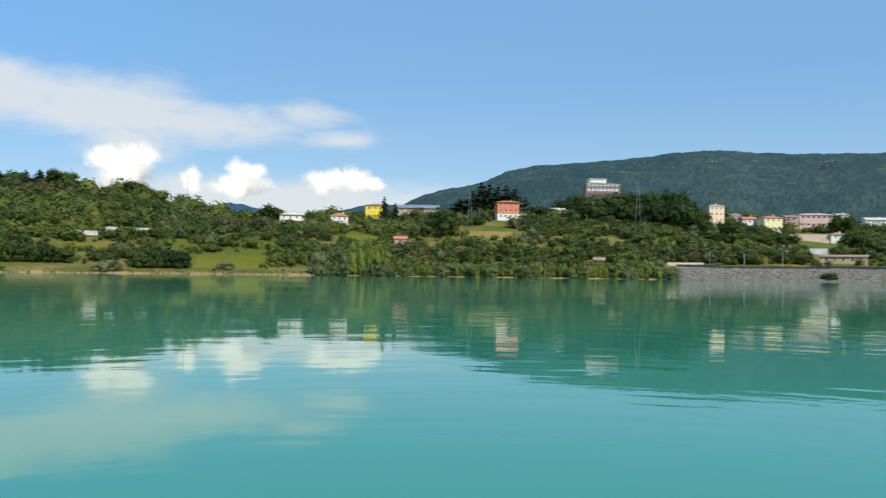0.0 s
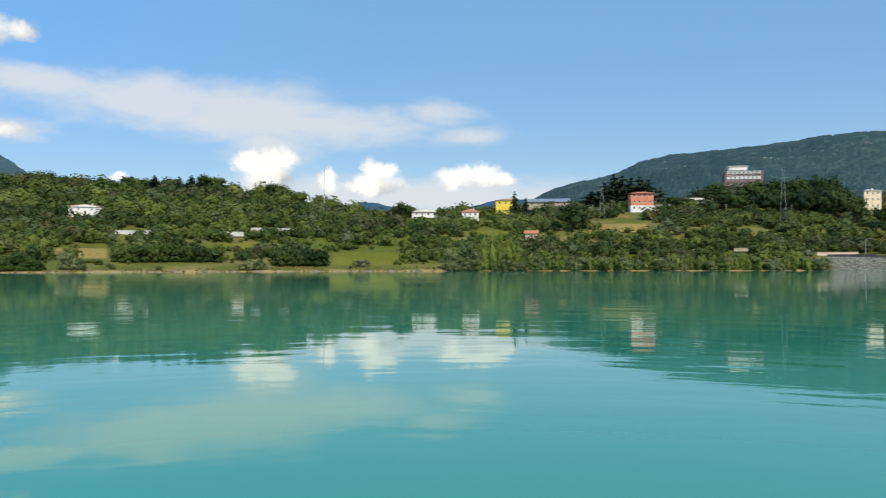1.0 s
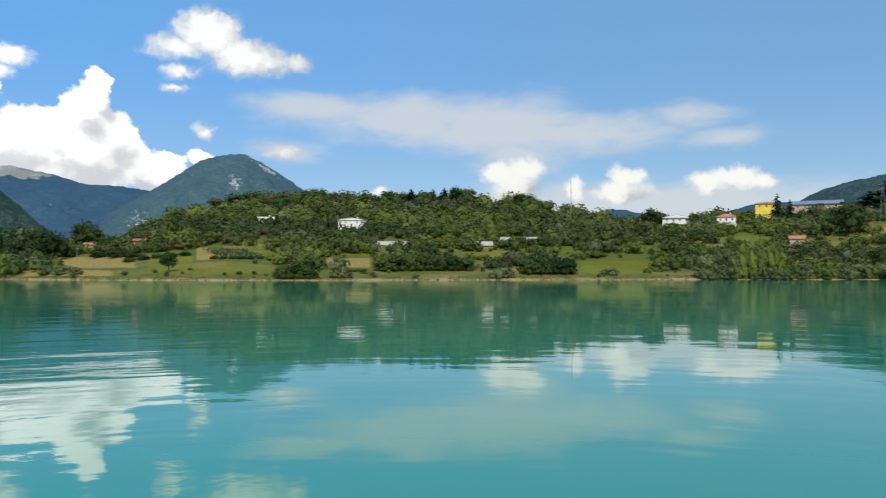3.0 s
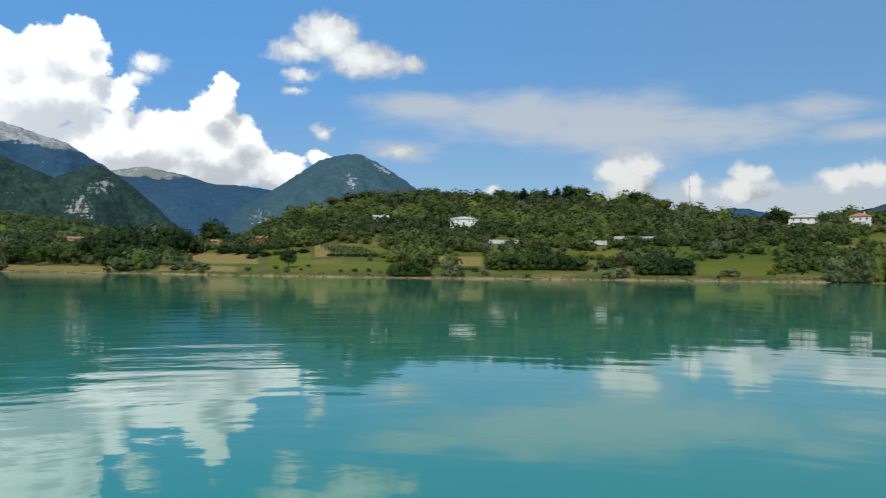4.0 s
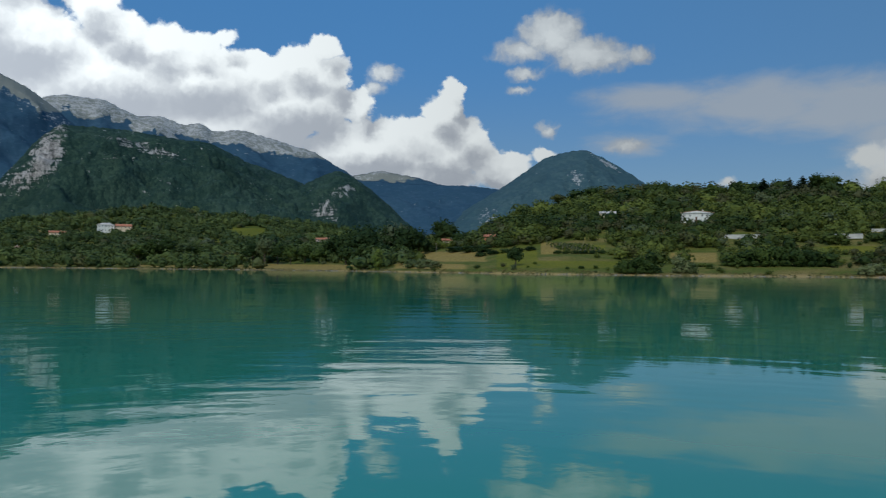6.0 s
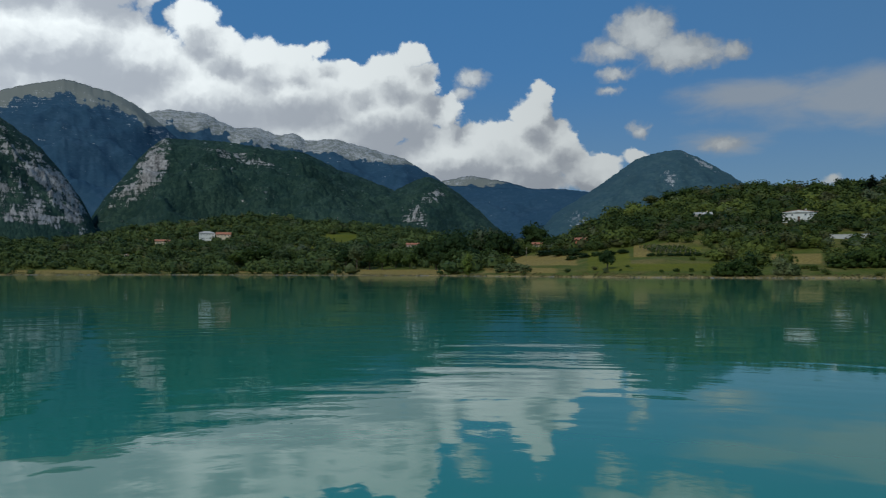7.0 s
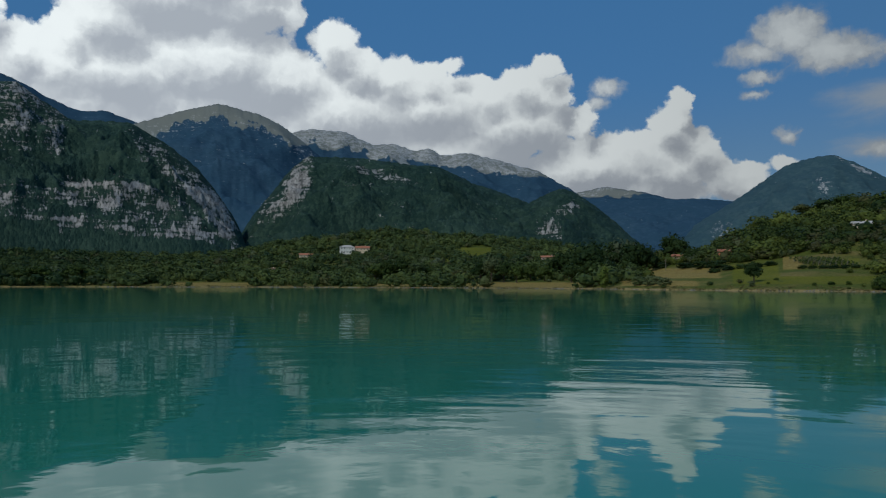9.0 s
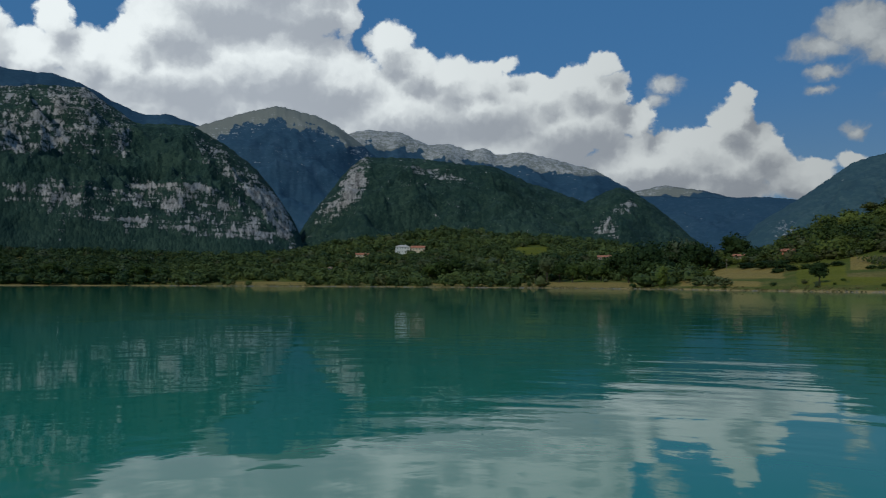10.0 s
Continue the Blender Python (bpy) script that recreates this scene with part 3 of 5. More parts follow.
    mountain("mountain_7", "dark haze-blue mountain with a bare grassy summit", [(70, 5.0), (73.5, 7.0), (76.8, 9.29), (77.6, 10.07), (79.3, 11.22), (80.9, 11.96), (83.7, 12.5), (85.2, 12.15), (87.2, 11.47), (89, 10.89), (91, 9.5), (96, 6)],
             2100, 3400, HAZE_BLUE_SLOPE, 0.9, 0.05, 0.09, 60, scale=600, seed=7, turf=lambda a, e, c, f: np.clip((e - c + 1.05 - 0.30 * rolling(a, 0 * a, 1.9, 2.0) - 0.22 * rolling(a, 0 * a, 0.6, 5.0) + 0.3 * f) / 0.25, 0, 1) * np.clip((e - 9.5) / 0.8, 0, 1), rock=lambda a, e, c, f: 0.34 * near(e - c, -0.9, 0.9) + 0.12 * near(e, 9.0, 2.5))
    mountain("mountain_8", "dark haze-blue ridge behind the crag", [(86, 9.5), (89, 10.89), (90.9, 11.53), (92.4, 11.31), (94.5, 12.05), (96.3, 12.97), (98, 13.43), (101, 13.45), (112, 14.0), (130, 8)], 2600, 3700, HAZE_BLUE_SLOPE, 0.9, 0.05, 0.12, 40, seed=8)
    mountain("mountain_9", "steep wooded limestone crag with grey cliff bands", [(125, 6), (110, 11.5), (101, 12.35), (99.3, 12.64), (96.3, 12.79), (94.5, 11.69), (93.1, 10.75), (89.4, 10.87), (87.1, 9.61), (85.2, 8.25), (83.6, 6.32), (82.4, 4.55), (81.6, 2.7), (80.8, 1.2)],
             1000, 1650, CLIFF, 0.72, 0.034, 0.06, 110, scale=230, seed=9, foot=1.2, fuzz=4.0, craggy=0.8,
             rock=lambda a, e, c, f: 0.06 + 0.16 * f + (0.37 + 0.20 * rolling(a, 1.6 * e, 3.2, 1.0)) * band(e, 2.6 + (a - 83) * 0.11, 6.7, 0.5) * band(a, 82.2, 130, 0.8) + (0.40 + 0.15 * rolling(a, 0.5 * e, 2.0, 3.0)) * band(e, 8.3, 13.5, 0.5) * band(a, 93.2, 130, 0.5)
             + 0.55 * near(e, 6.75, 0.4) * band(a, 88.0, 93.5, 0.5) + 0.40 * band(e, c - 2.3, c - 0.3, 0.5) * band(a, 82.5, 89.0, 0.8))
    mountain("mountain_10", "dark wooded spur ending in a pale cliff", [(83.2, 1.6), (82.0, 3.55), (81.2, 4.98), (80, 6.41), (78.8, 8.04), (77.4, 9.16), (74.3, 9.12), (71, 8.82), (67.8, 8.45), (65.3, 7.3), (62.9, 6.47), (60.9, 5.64), (59, 4.21), (56, 2.0)],
             1250, 2000, CLIFF, 0.8, 0.06, 0.06, 90, scale=300, seed=10, foot=1.2, fuzz=5.0, craggy=0.5,
             rock=lambda a, e, c, f: 0.06 + 0.2 * f + 1.15 * near(a, 77.8 + (8.2 - e) * 0.35, 1.35) * near(e, 7.2, 2.6) + 0.5 * near(a, 79.8, 1.6) * near(e, 5.2, 1.2) + 0.62 * near(e - c + 0.55 + 0.12 * (75 - a), 0, 0.55) * near(a, 72, 4.0) + 0.55 * near(a, 72.5, 1.2) * near(e, 5.0, 0.5))
    mountain("mountain_11", "small wooded knoll with pale scree", [(66, 3.5), (62.9, 5.06), (60.9, 6.24), (59.1, 7.0), (57.8, 6.37), (55.9, 4.95), (54.4, 3.56), (53, 2.3), (51.5, 1.2)], 1400, 1900, CLIFF, 0.85, 0.05, 0.07, 60, scale=260, seed=11, foot=1.2,
             rock=lambda a, e, c, f: 0.66 * near(a, 60.0, 1.7) * near(e, 4.2, 1.7) ** 0.7 + 0.5 * near(a, 58.4, 1.2) * near(e, 5.6, 1.0))


make_mountains()

# ---- plants ----
RNG = np.random.default_rng(7)


def ico(sub):
    bm = bmesh.new()
    bmesh.ops.create_icosphere(bm, subdivisions=sub, radius=1.0)
    v = np.array([x.co for x in bm.verts])
    f = np.array([[q.index for q in x.verts] for x in bm.faces])
    bm.free()
    return v, f


ICO1, ICO2 = ico(1), ico(2)


def sprays(centres, out, size, rng, droop=0.0, slim=0.75):
    """Small leaf sprays: one diamond of two triangles at each centre, facing roughly outwards."""
    n = len(centres)
    nrm = out + rng.normal(0, 0.42, (n, 3))
    nrm /= np.linalg.norm(nrm, axis=1, keepdims=True) + 1e-9
    t = np.cross(nrm, rng.normal(0, 1, (n, 3)))
    t[:, 2] -= droop
    t -= nrm * (t * nrm).sum(1, keepdims=True)
    t /= np.linalg.norm(t, axis=1, keepdims=True) + 1e-9
    b = np.cross(nrm, t)
    s = (size * rng.uniform(0.6, 1.35, n))[:, None]
    v = np.stack([centres - t * s, centres - b * s * slim + nrm * s * 0.15, centres + t * s, centres + b * s * slim - nrm * s * 0.15], 1).reshape(-1, 3)
    k = np.arange(n)[:, None] * 4
    return v, np.concatenate([k + [0, 1, 2], k + [0, 2, 3]])


def join(parts):
    vs, fs, o = [], [], 0
    for v, f in parts:
        vs.append(v)
        fs.append(f + o)
        o += len(v)
    return np.concatenate(vs), np.concatenate(fs)


def crown(lobes, count, size, rng, core=ICO1, inner=0.80, droop=0.0, under=0.25):
    """A leafy crown: lumpy dark cores with sprays of leaves all over them. lobes: x, y, z, radius, height factor."""
    parts = []
    weight = np.array([l[3] ** 2 for l in lobes])
    for (x, y, z, r, hz), w in zip(lobes, weight / weight.sum()):
        v, f = core
        v = v * (inner + rng.uniform(-0.26, 0.08, (len(v), 1)))
        parts.append((v * [r, r, r * hz] + [x, y, z], f))
        n = max(6, int(count * w))
        d = rng.normal(0, 1, (int(n * 1.5), 3))
        d /= np.linalg.norm(d, axis=1, keepdims=True)
        d = d[d[:, 2] > -1 + under][:n]
        q = d * rng.uniform(0.80, 1.18, (len(d), 1))
        parts.append(sprays(q * [r, r, r * hz] + [x, y, z], d, size, rng, droop))
    return join(parts)


def broad_lobes(rng, n, width, z0, z1):
    """Lobes of a rounded crown between z0 and z1."""
    h = (z1 - z0)
    out = [(0, 0, z0 + h * 0.55, width * 0.36, h / (width * 0.36) * 0.45)]
    for k in range(n):
        a, u = 2 * math.pi * (k * 0.382 + rng.uniform(0, 0.1)), rng.uniform(0.2, 0.9)
        rad = width * 0.5 * (1 - 0.55 * abs(u - 0.35) / 0.65) * rng.uniform(0.55, 0.8)
        r = width * rng.uniform(0.15, 0.24)
        out.append((rad * math.cos(a), rad * math.sin(a), z0 + h * (0.12 + 0.76 * u), r, rng.uniform(0.75, 1.0)))
    return out


def skirt(rng):
    """Lobes that close a bush down to the ground."""
    return [(0.3 * math.cos(a), 0.3 * math.sin(a), 0.14, rng.uniform(0.16, 0.24), 0.9) for a in (0.2, 1.5, 2.7, 3.9, 5.2)]


def stem(height, thick, rng, limbs=4, spread=0.25):
    """A tapered trunk with limbs."""
    parts = []

    def tube(points, radii, sides=6):
        v, f = [], []
        for k, (p, r) in enumerate(zip(points, radii)):
            for s in range(sides):
                a = 2 * math.pi * s / sides
                v.append((p[0] + r * math.cos(a), p[1] + r * math.sin(a), p[2]))
        for k in range(len(points) - 1):
            for s in range(sides):
                q, w = k * sides + s, k * sides + (s + 1) % sides
                f += [(q, w, w + sides), (q, w + sides, q + sides)]
        parts.append((np.array(v), np.array(f)))

    lean = rng.uniform(-0.04, 0.04, 2)
    tube([(lean[0] * z, lean[1] * z, z) for z in np.linspace(-0.06, 0.8, 6) * height], [thick * 1.35, thick, thick * 0.85, thick * 0.65, thick * 0.4, thick * 0.12])
    for k in range(limbs):
        a, z = 2 * math.pi * k / limbs + rng.uniform(0, 0.8), height * rng.uniform(0.28, 0.5)
        d = np.array([math.cos(a) * spread * height, math.sin(a) * spread * height, 0.3 * height])
        tube([np.array([0, 0, z]) + d * u for u in (0, 0.35, 0.7, 1.0)], [thick * 0.5, thick * 0.36, thick * 0.22, thick * 0.06], 5)
    return join(parts)


def conifer_crown(rng, tiers, arms, cards):
    """Drooping tiers of needle boughs, 1 m tall and about 0.4 m wide."""
    parts = []
    for k in range(tiers):
        u = k / (tiers - 1)
        z, rad = 0.10 + 0.88 * u, 0.34 * (1 - u) ** 0.7 + 0.02
        for j in range(max(4, int(arms * (1 - 0.5 * u)))):
            a = 2 * math.pi * (j / arms + 0.37 * k) + rng.uniform(-0.2, 0.2)
            ln = rad * rng.uniform(0.7, 1.15)
            t = np.linspace(0.25, 1, cards)
            c = np.stack([np.cos(a) * ln * t, np.sin(a) * ln * t, z - 0.10 * t * ln / 0.2 + rng.normal(0, 0.008, cards)], 1)
            parts.append(sprays(c, np.array([[math.cos(a) * 0.4, math.sin(a) * 0.4, 0.8]] * cards), 0.050 * (1.1 - 0.5 * u), rng, 0.3))
    v, f = ICO1
    parts.append((v * [0.075, 0.075, 0.42] + [0, 0, 0.48], f))
    return join(parts)


def protos():
    """Crown meshes 1 m tall and about 1 m wide, with trunk."""
    g = np.random.default_rng(11)
    out = {}
    for k in range(5):
        out["broad", k] = (crown(broad_lobes(g, 11, 1.0, 0.16, 1.0), 620, 0.040, g), stem(0.8, 0.035, g), LEAF)
    for k in range(3):
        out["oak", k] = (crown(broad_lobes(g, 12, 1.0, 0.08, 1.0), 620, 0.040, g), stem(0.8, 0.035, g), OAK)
    for k in range(2):
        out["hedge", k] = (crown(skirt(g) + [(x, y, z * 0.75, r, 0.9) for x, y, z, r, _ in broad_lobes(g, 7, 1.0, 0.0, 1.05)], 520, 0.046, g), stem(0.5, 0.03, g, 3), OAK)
    for k in range(3):
        out["bush", k] = (crown(skirt(g) + [(x, y, z * 0.75, r, 0.9) for x, y, z, r, _ in broad_lobes(g, 6, 1.0, 0.0, 1.05)], 520, 0.046, g), stem(0.5, 0.03, g, 3), LEAF)
    for k in range(3):
        out["pale", k] = (crown(skirt(g) + [(x, y, z * 0.8, r, 0.9) for x, y, z, r, _ in broad_lobes(g, 6, 1.0, 0.0, 1.0)], 540, 0.042, g, droop=0.8), stem(0.5, 0.03, g, 3), PALE)
    for k in range(2):
        lob = [(g.uniform(-0.26, 0.26), g.uniform(-0.26, 0.26), z, (0.22 * (1 - abs(z - 0.4) * 0.9) + 0.05) * g.uniform(0.7, 1.1), 1.2) for z in np.linspace(0.08, 0.86, 10)]
        out["poplar", k] = (crown(lob, 420, 0.036, g), stem(0.9, 0.022, g, 3, 0.12), YOUNG)
    for k in range(3):
        out["conifer", k] = (conifer_crown(g, 14, 12, 6), stem(1.0, 0.018, g, 0), NEEDLE)
    res = {}
    for key, ((cv, cf), (tv, tf), mat) in out.items():
        res[key] = (mesh_from("crown", cv, cf, mat), mesh_from("trunk", tv, tf, BARK, True))
    return res


PROTO = protos()
TALLY = {"oak": ("oak_tree", "tree"), "hedge": ("hedge_bush", "shrub"), "broad": ("deciduous_tree", "tree"), "bush": ("shrub", "shrub"), "pale": ("willow_shrub", "shrub"), "poplar": ("young_poplar", "tree"), "conifer": ("conifer", "tree")}
LABELS = {"oak": "dense very dark green oak with a rounded crown", "hedge": "dense very dark green hedge bush", "broad": "dark green broad-leaved tree with a rounded crown", "bush": "dense dark green bush on the grassy bank", "pale": "pale grey-green willow bush at the waterside",
          "poplar": "slender yellow-green young poplar by the water", "conifer": "tall dark conifer with drooping boughs"}
TAKEN = []                             # az, r and radius of ground that is spoken for


def plant(kind, az, r, height, width, label="", group=""):
    """One tree or bush as a thing with its crown and trunk."""
    n = sum(1 for k in PROTO if k[0] == kind)
    crown_me, trunk_me = PROTO[kind, int(RNG.integers(n))]
    name, cat = TALLY[kind]
    root = new(name)
    for nm, me in (("crown", crown_me), ("trunk", trunk_me)):
        new(nm, me).parent = root
    root.empty_display_size = 0.5
    z = float(land(az, r))
    root.matrix_world = Matrix.Translation(polar(az, r, z - 0.1)) @ Matrix.Rotation(RNG.uniform(0, 6.28), 4, "Z") @ Matrix.Diagonal((width, width, height, 1))
    tagged(root, label or LABELS[kind], cat, group)
    TAKEN.append((az, r, width * 0.45))
    return root


def grow(kind, az, el, top, wide, label="", group="", r=None):
    """A plant whose foot and top are seen at those heights (degrees), wide degrees across."""
    if r is None:
        r = ground_at(az, el)[0]
    z = float(land(az, r))
    h = EYE + r * math.tan(radians(top)) - z
    plant(kind, az, r, max(h, 1.0), r * radians(wide), label, group)


def key_plants():
    for az, el, top, w in ((8.9, -0.25, 2.0, 1.5), (7.8, -0.2, 2.5, 1.9), (7.1, -0.25, 1.7, 1.3), (8.2, -0.28, 1.2, 1.4)):
        grow("pale", az, el, top, w, "tall silvery willow leaning over the water", "willows by the water")
    for az, top in ((4.7, 2.1), (5.3, 2.6), (5.9, 2.7), (6.5, 2.3), (4.1, 1.5)):
        grow("poplar", az, -0.25, top, 1.25, group="young poplars by the water")
    for az, top in ((18.3, 1.6), (19.2, 1.9), (20.1, 1.95), (21.0, 1.7)):
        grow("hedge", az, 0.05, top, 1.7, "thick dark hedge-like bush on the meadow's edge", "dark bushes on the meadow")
    grow("pale", 23.2, -0.22, 0.75, 1.7)
    grow("pale", 22.5, -0.2, 0.5, 1.4)
    grow("pale", 15.4, 0.03, 0.72, 1.5, "single grey-green bush on the meadow")
    grow("oak", 0.2, 2.55, 4.66, 2.5, "large dark spreading tree on the slope")
    for az, el, top, w, r in ((-1.2, 3.6, 5.3, 1.5, 480), (-2.1, 3.9, 5.9, 1.4, 500), (-2.7, 3.9, 6.5, 1.2, 505), (-3.3, 3.9, 6.35, 1.3, 505), (-3.9, 3.9, 6.2, 1.2, 510), (-4.5, 3.9, 6.3, 1.2, 510), (-5.1, 3.9, 6.05, 1.2, 505), (-5.9, 3.9, 5.5, 0.8, 500)):
        grow("conifer", az, el, top, w * 3.4, "tall dark cedar behind the houses", "cedars behind the houses", r)
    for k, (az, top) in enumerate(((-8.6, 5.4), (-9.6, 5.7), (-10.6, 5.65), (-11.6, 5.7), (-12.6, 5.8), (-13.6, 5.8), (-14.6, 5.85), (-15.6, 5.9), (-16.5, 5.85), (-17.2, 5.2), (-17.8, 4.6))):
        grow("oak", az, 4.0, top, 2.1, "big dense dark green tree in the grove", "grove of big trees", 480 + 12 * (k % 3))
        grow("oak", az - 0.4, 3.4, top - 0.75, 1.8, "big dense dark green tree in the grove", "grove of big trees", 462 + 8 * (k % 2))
    for az, top in ((-7.5, 4.8), (-6.6, 4.9), (-6.9, 4.3)):
        grow("broad", az, 3.7, top, 1.5, r=470)
    for az, top in ((53.0, 1.7), (52.3, 1.8), (50.6, 1.75), (49.6, 1.9), (48.6, 2.0)):
        grow("hedge", az, 1.2, top, 1.5, "dark hedge bush in front of the low houses", "hedge before the houses")
    grow("conifer", 4.3, 3.6, 5.4, 1.9, "dark pine in front of the yellow house", r=440)
    grow("conifer", 3.5, 3.6, 4.95, 1.6, "dark pine in front of the yellow house", r=440)
    grow("oak", 12.5, 3.3, 4.7, 1.7, "round dark tree on the skyline", r=455)
    grow("oak", 46.3, 0.22, 1.66, 1.45, "single round dark green tree on the mown meadow")
    for az, top, w in ((38.6, 1.1, 1.6), (37.7, 1.35, 1.7), (37.0, 0.9, 1.4), (36.6, 0.5, 1.3)):
        grow("bush", az, -0.25, top, w, group="bushes at the water's edge")
    grow("pale", 34.8, -0.2, 1.3, 1.6, "dark willow bush hanging over the water")
    grow("pale", 34.2, -0.2, 0.9, 1.2)
    for az, el, top in ((31.5, 0.3, 1.3), (30.6, 0.3, 1.8), (29.6, 0.3, 2.0), (28.6, 0.3, 2.1), (27.6, 0.3, 2.0), (26.6, 0.3, 1.8), (25.6, 0.3, 1.6)):
        grow("bush", az, el, top, 1.8, "thick green bush on the low bank", "thicket on the low bank")
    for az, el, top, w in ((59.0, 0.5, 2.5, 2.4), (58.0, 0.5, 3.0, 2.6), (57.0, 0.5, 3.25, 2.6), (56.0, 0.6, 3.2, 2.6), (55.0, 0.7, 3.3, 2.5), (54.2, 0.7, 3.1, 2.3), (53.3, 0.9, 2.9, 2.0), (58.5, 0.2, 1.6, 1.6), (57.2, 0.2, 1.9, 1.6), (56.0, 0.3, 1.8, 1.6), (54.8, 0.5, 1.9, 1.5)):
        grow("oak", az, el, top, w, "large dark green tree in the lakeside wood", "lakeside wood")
    grow("oak", 51.4, 1.7, 3.62, 2.1, "tall dark tree standing over the meadow")
    grow("broad", 50.2, 1.6, 2.7, 1.6)
    grow("broad", 49.2, 1.6, 2.8, 1.7)
    grow("poplar", 56.1, -0.15, 1.45, 1.5, "yellow-green young tree on the bank")
    for az, top, w in ((53.7, 0.8, 1.4), (52.9, 0.95, 1.6), (52.1, 0.7, 1.2)):
        grow("pale", az, 0.05, top, w, "olive-green bush on the meadow")
    for az, el, top, w in ((72.6, 0.3, 1.5, 1.5), (71.6, 0.3, 1.9, 1.7), (70.6, 0.3, 1.9, 1.7), (69.6, 0.3, 1.7, 1.6), (68.7, 0.4, 1.4, 1.3), (65.0, 0.2, 1.8, 1.4), (64.2, 0.2, 2.2, 1.5), (63.3, 0.2, 1.8, 1.4), (62.4, 0.2, 1.6, 1.3), (61.4, 0.3, 1.7, 1.3), (60.4, 0.3, 1.6, 1.3), (66.5, 0.2, 1.2, 1.3)):
        grow("broad", az, el, top, w, "large dark green tree near the water", "trees along the bay")
    for az, top, w, r in ((-18.3, 3.9, 1.1, 455), (-18.9, 3.1, 1.3, 430), (-20.0, 3.9, 1.5, 460), (-21.4, 3.5, 1.2, 450), (-19.2, 3.0, 1.3, 420), (-20.2, 2.9, 1.4, 415), (-21.2, 2.9, 1.4, 420), (-22.3, 2.75, 1.4, 420), (-23.1, 2.95, 1.4, 425), (-23.8, 2.85, 1.3, 425), (-24.3, 2.2, 1.0, 412), (-22.9, 2.0, 1.3, 395), (-21.6, 1.9, 1.3, 390), (-27.1, 3.1, 1.1, 430), (-27.6, 3.3, 1.5, 430), (-28.3, 2.8, 1.4, 420), (-29.0, 2.6, 1.4, 420), (-27.2, 1.9, 1.1, 400), (-27.9, 2.0, 1.4, 400), (-26.4, 4.15, 1.1, 505), (-27.1, 4.1, 1.1, 505)):
        grow("broad", az, 0, top, w, "dark green tree among the village houses", "trees of the village", r)
    grow("bush", 34.9, 0, 3.45, 0.8, "green bush before the white house", r=360)
    grow("bush", 32.7, 0, 3.42, 0.8, "green bush before the white house", r=360)
    grow("bush", -26.0, 0.0, 0.45, 1.3, "low green bush among the embankment stones", r=float(curve(SHORE, -26.0)) + 4.0)
    for k in range(11):
        grow("broad", 91.5 + k * 1.05, 0.15, 1.15 + 0.35 * math.sin(k * 2.3), 1.6, "large dark green tree near the water", "trees below the crag")
    for az, top, w in ((29.5, 6.2, 1.0), (27.9, 6.2, 0.8), (27.1, 6.3, 0.9)):
        grow("conifer", az, 5.0, top, w * 2.2, "dark conifer on the hilltop", "conifers on the hilltop", 470)
    for az, top, w in ((26.2, 6.4, 1.3), (25.4, 6.3, 1.4), (21.6, 5.95, 1.3), (20.9, 5.85, 1.3), (36.0, 6.25, 1.3), (41.0, 5.85, 1.4), (43.2, 5.35, 1.4), (32.6, 5.95, 1.2)):
        grow("broad", az, 5.0, top, w, "dark broad-leaved tree on the hilltop", "trees on the hilltop", 470)
    for az, el, h in ((44.9, 0.35, 1.3), (41.6, 0.05, 1.6), (40.6, 0.05, 1.5), (42.6, 0.0, 1.2), (32.9, 0.1, 2.2), (45.4, 0.1, 1.0)):
        r = ground_at(az, el)[0]
        plant("bush", az, r, h, h * 1.3, "small green bush on the bank", "small bushes on the bank")


def waterside():
    g = np.random.default_rng(33)
    for row, (gap, back) in enumerate(((0.42, 1.2), (0.55, 4.5))):
        az = -16.3
        while az < 9.2:
            r = float(curve(SHORE, az)) + back + g.uniform(-0.6, 0.8)
            h = g.uniform(2.4, 5.6) if row == 0 else g.uniform(3.5, 6.5)
            kind = ("poplar", "pale", "poplar", "bush", "pale")[int(g.integers(5))]
            plant(kind, az, r, h, h * g.uniform(0.7, 1.0) if kind == "poplar" else h * g.uniform(0.9, 1.3), "bright yellow-green young poplar at the waterline" if kind == "poplar" else "leafy waterside bush rooted at the waterline", "belt of bushes along the water")
            az += gap * g.uniform(0.6, 1.3)


# open ground: middle (degrees left, degrees up of the ground) and half sizes
FIELDS = [(10.6, 3.25, 1.9, 0.28), (7.3, 3.2, 1.0, 0.18), (-4.6, 3.55, 1.3, 0.36), (-25.2, 1.9, 1.5, 0.75), (14.8, 0.6, 3.0, 0.6), (24.0, 1.4, 2.4, 0.28), (27.0, 0.0, 5.0, 0.22), (6.2, 2.45, 1.7, 0.25), (-3.2, 2.9, 2.4, 0.5), (13.0, 3.1, 1.6, 0.22), (19.5, 4.3, 1.0, 0.3),
          (50.0, 0.75, 3.4, 0.72), (45.5, 0.8, 2.4, 0.8), (42.0, 1.4, 3.0, 0.55), (42.5, 0.35, 3.6, 0.5), (34.0, 0.9, 2.0, 0.55), (22.0, 1.3, 1.6, 0.3),
          (65.3, 2.3, 1.4, 0.5), (68.0, 1.75, 1.2, 0.15), (84.0, 0.05, 3.4, 0.18), (70.5, 0.0, 2.4, 0.08), (62.0, 0.03, 4.8, 0.22), (-24.8, 2.4, 1.5, 0.5), (30.5, 2.35, 1.4, 0.2), (70.6, 1.22, 1.0, 0.18), (79.5, 0.97, 0.9, 0.16), (76.0, 1.32, 1.1, 0.17)]


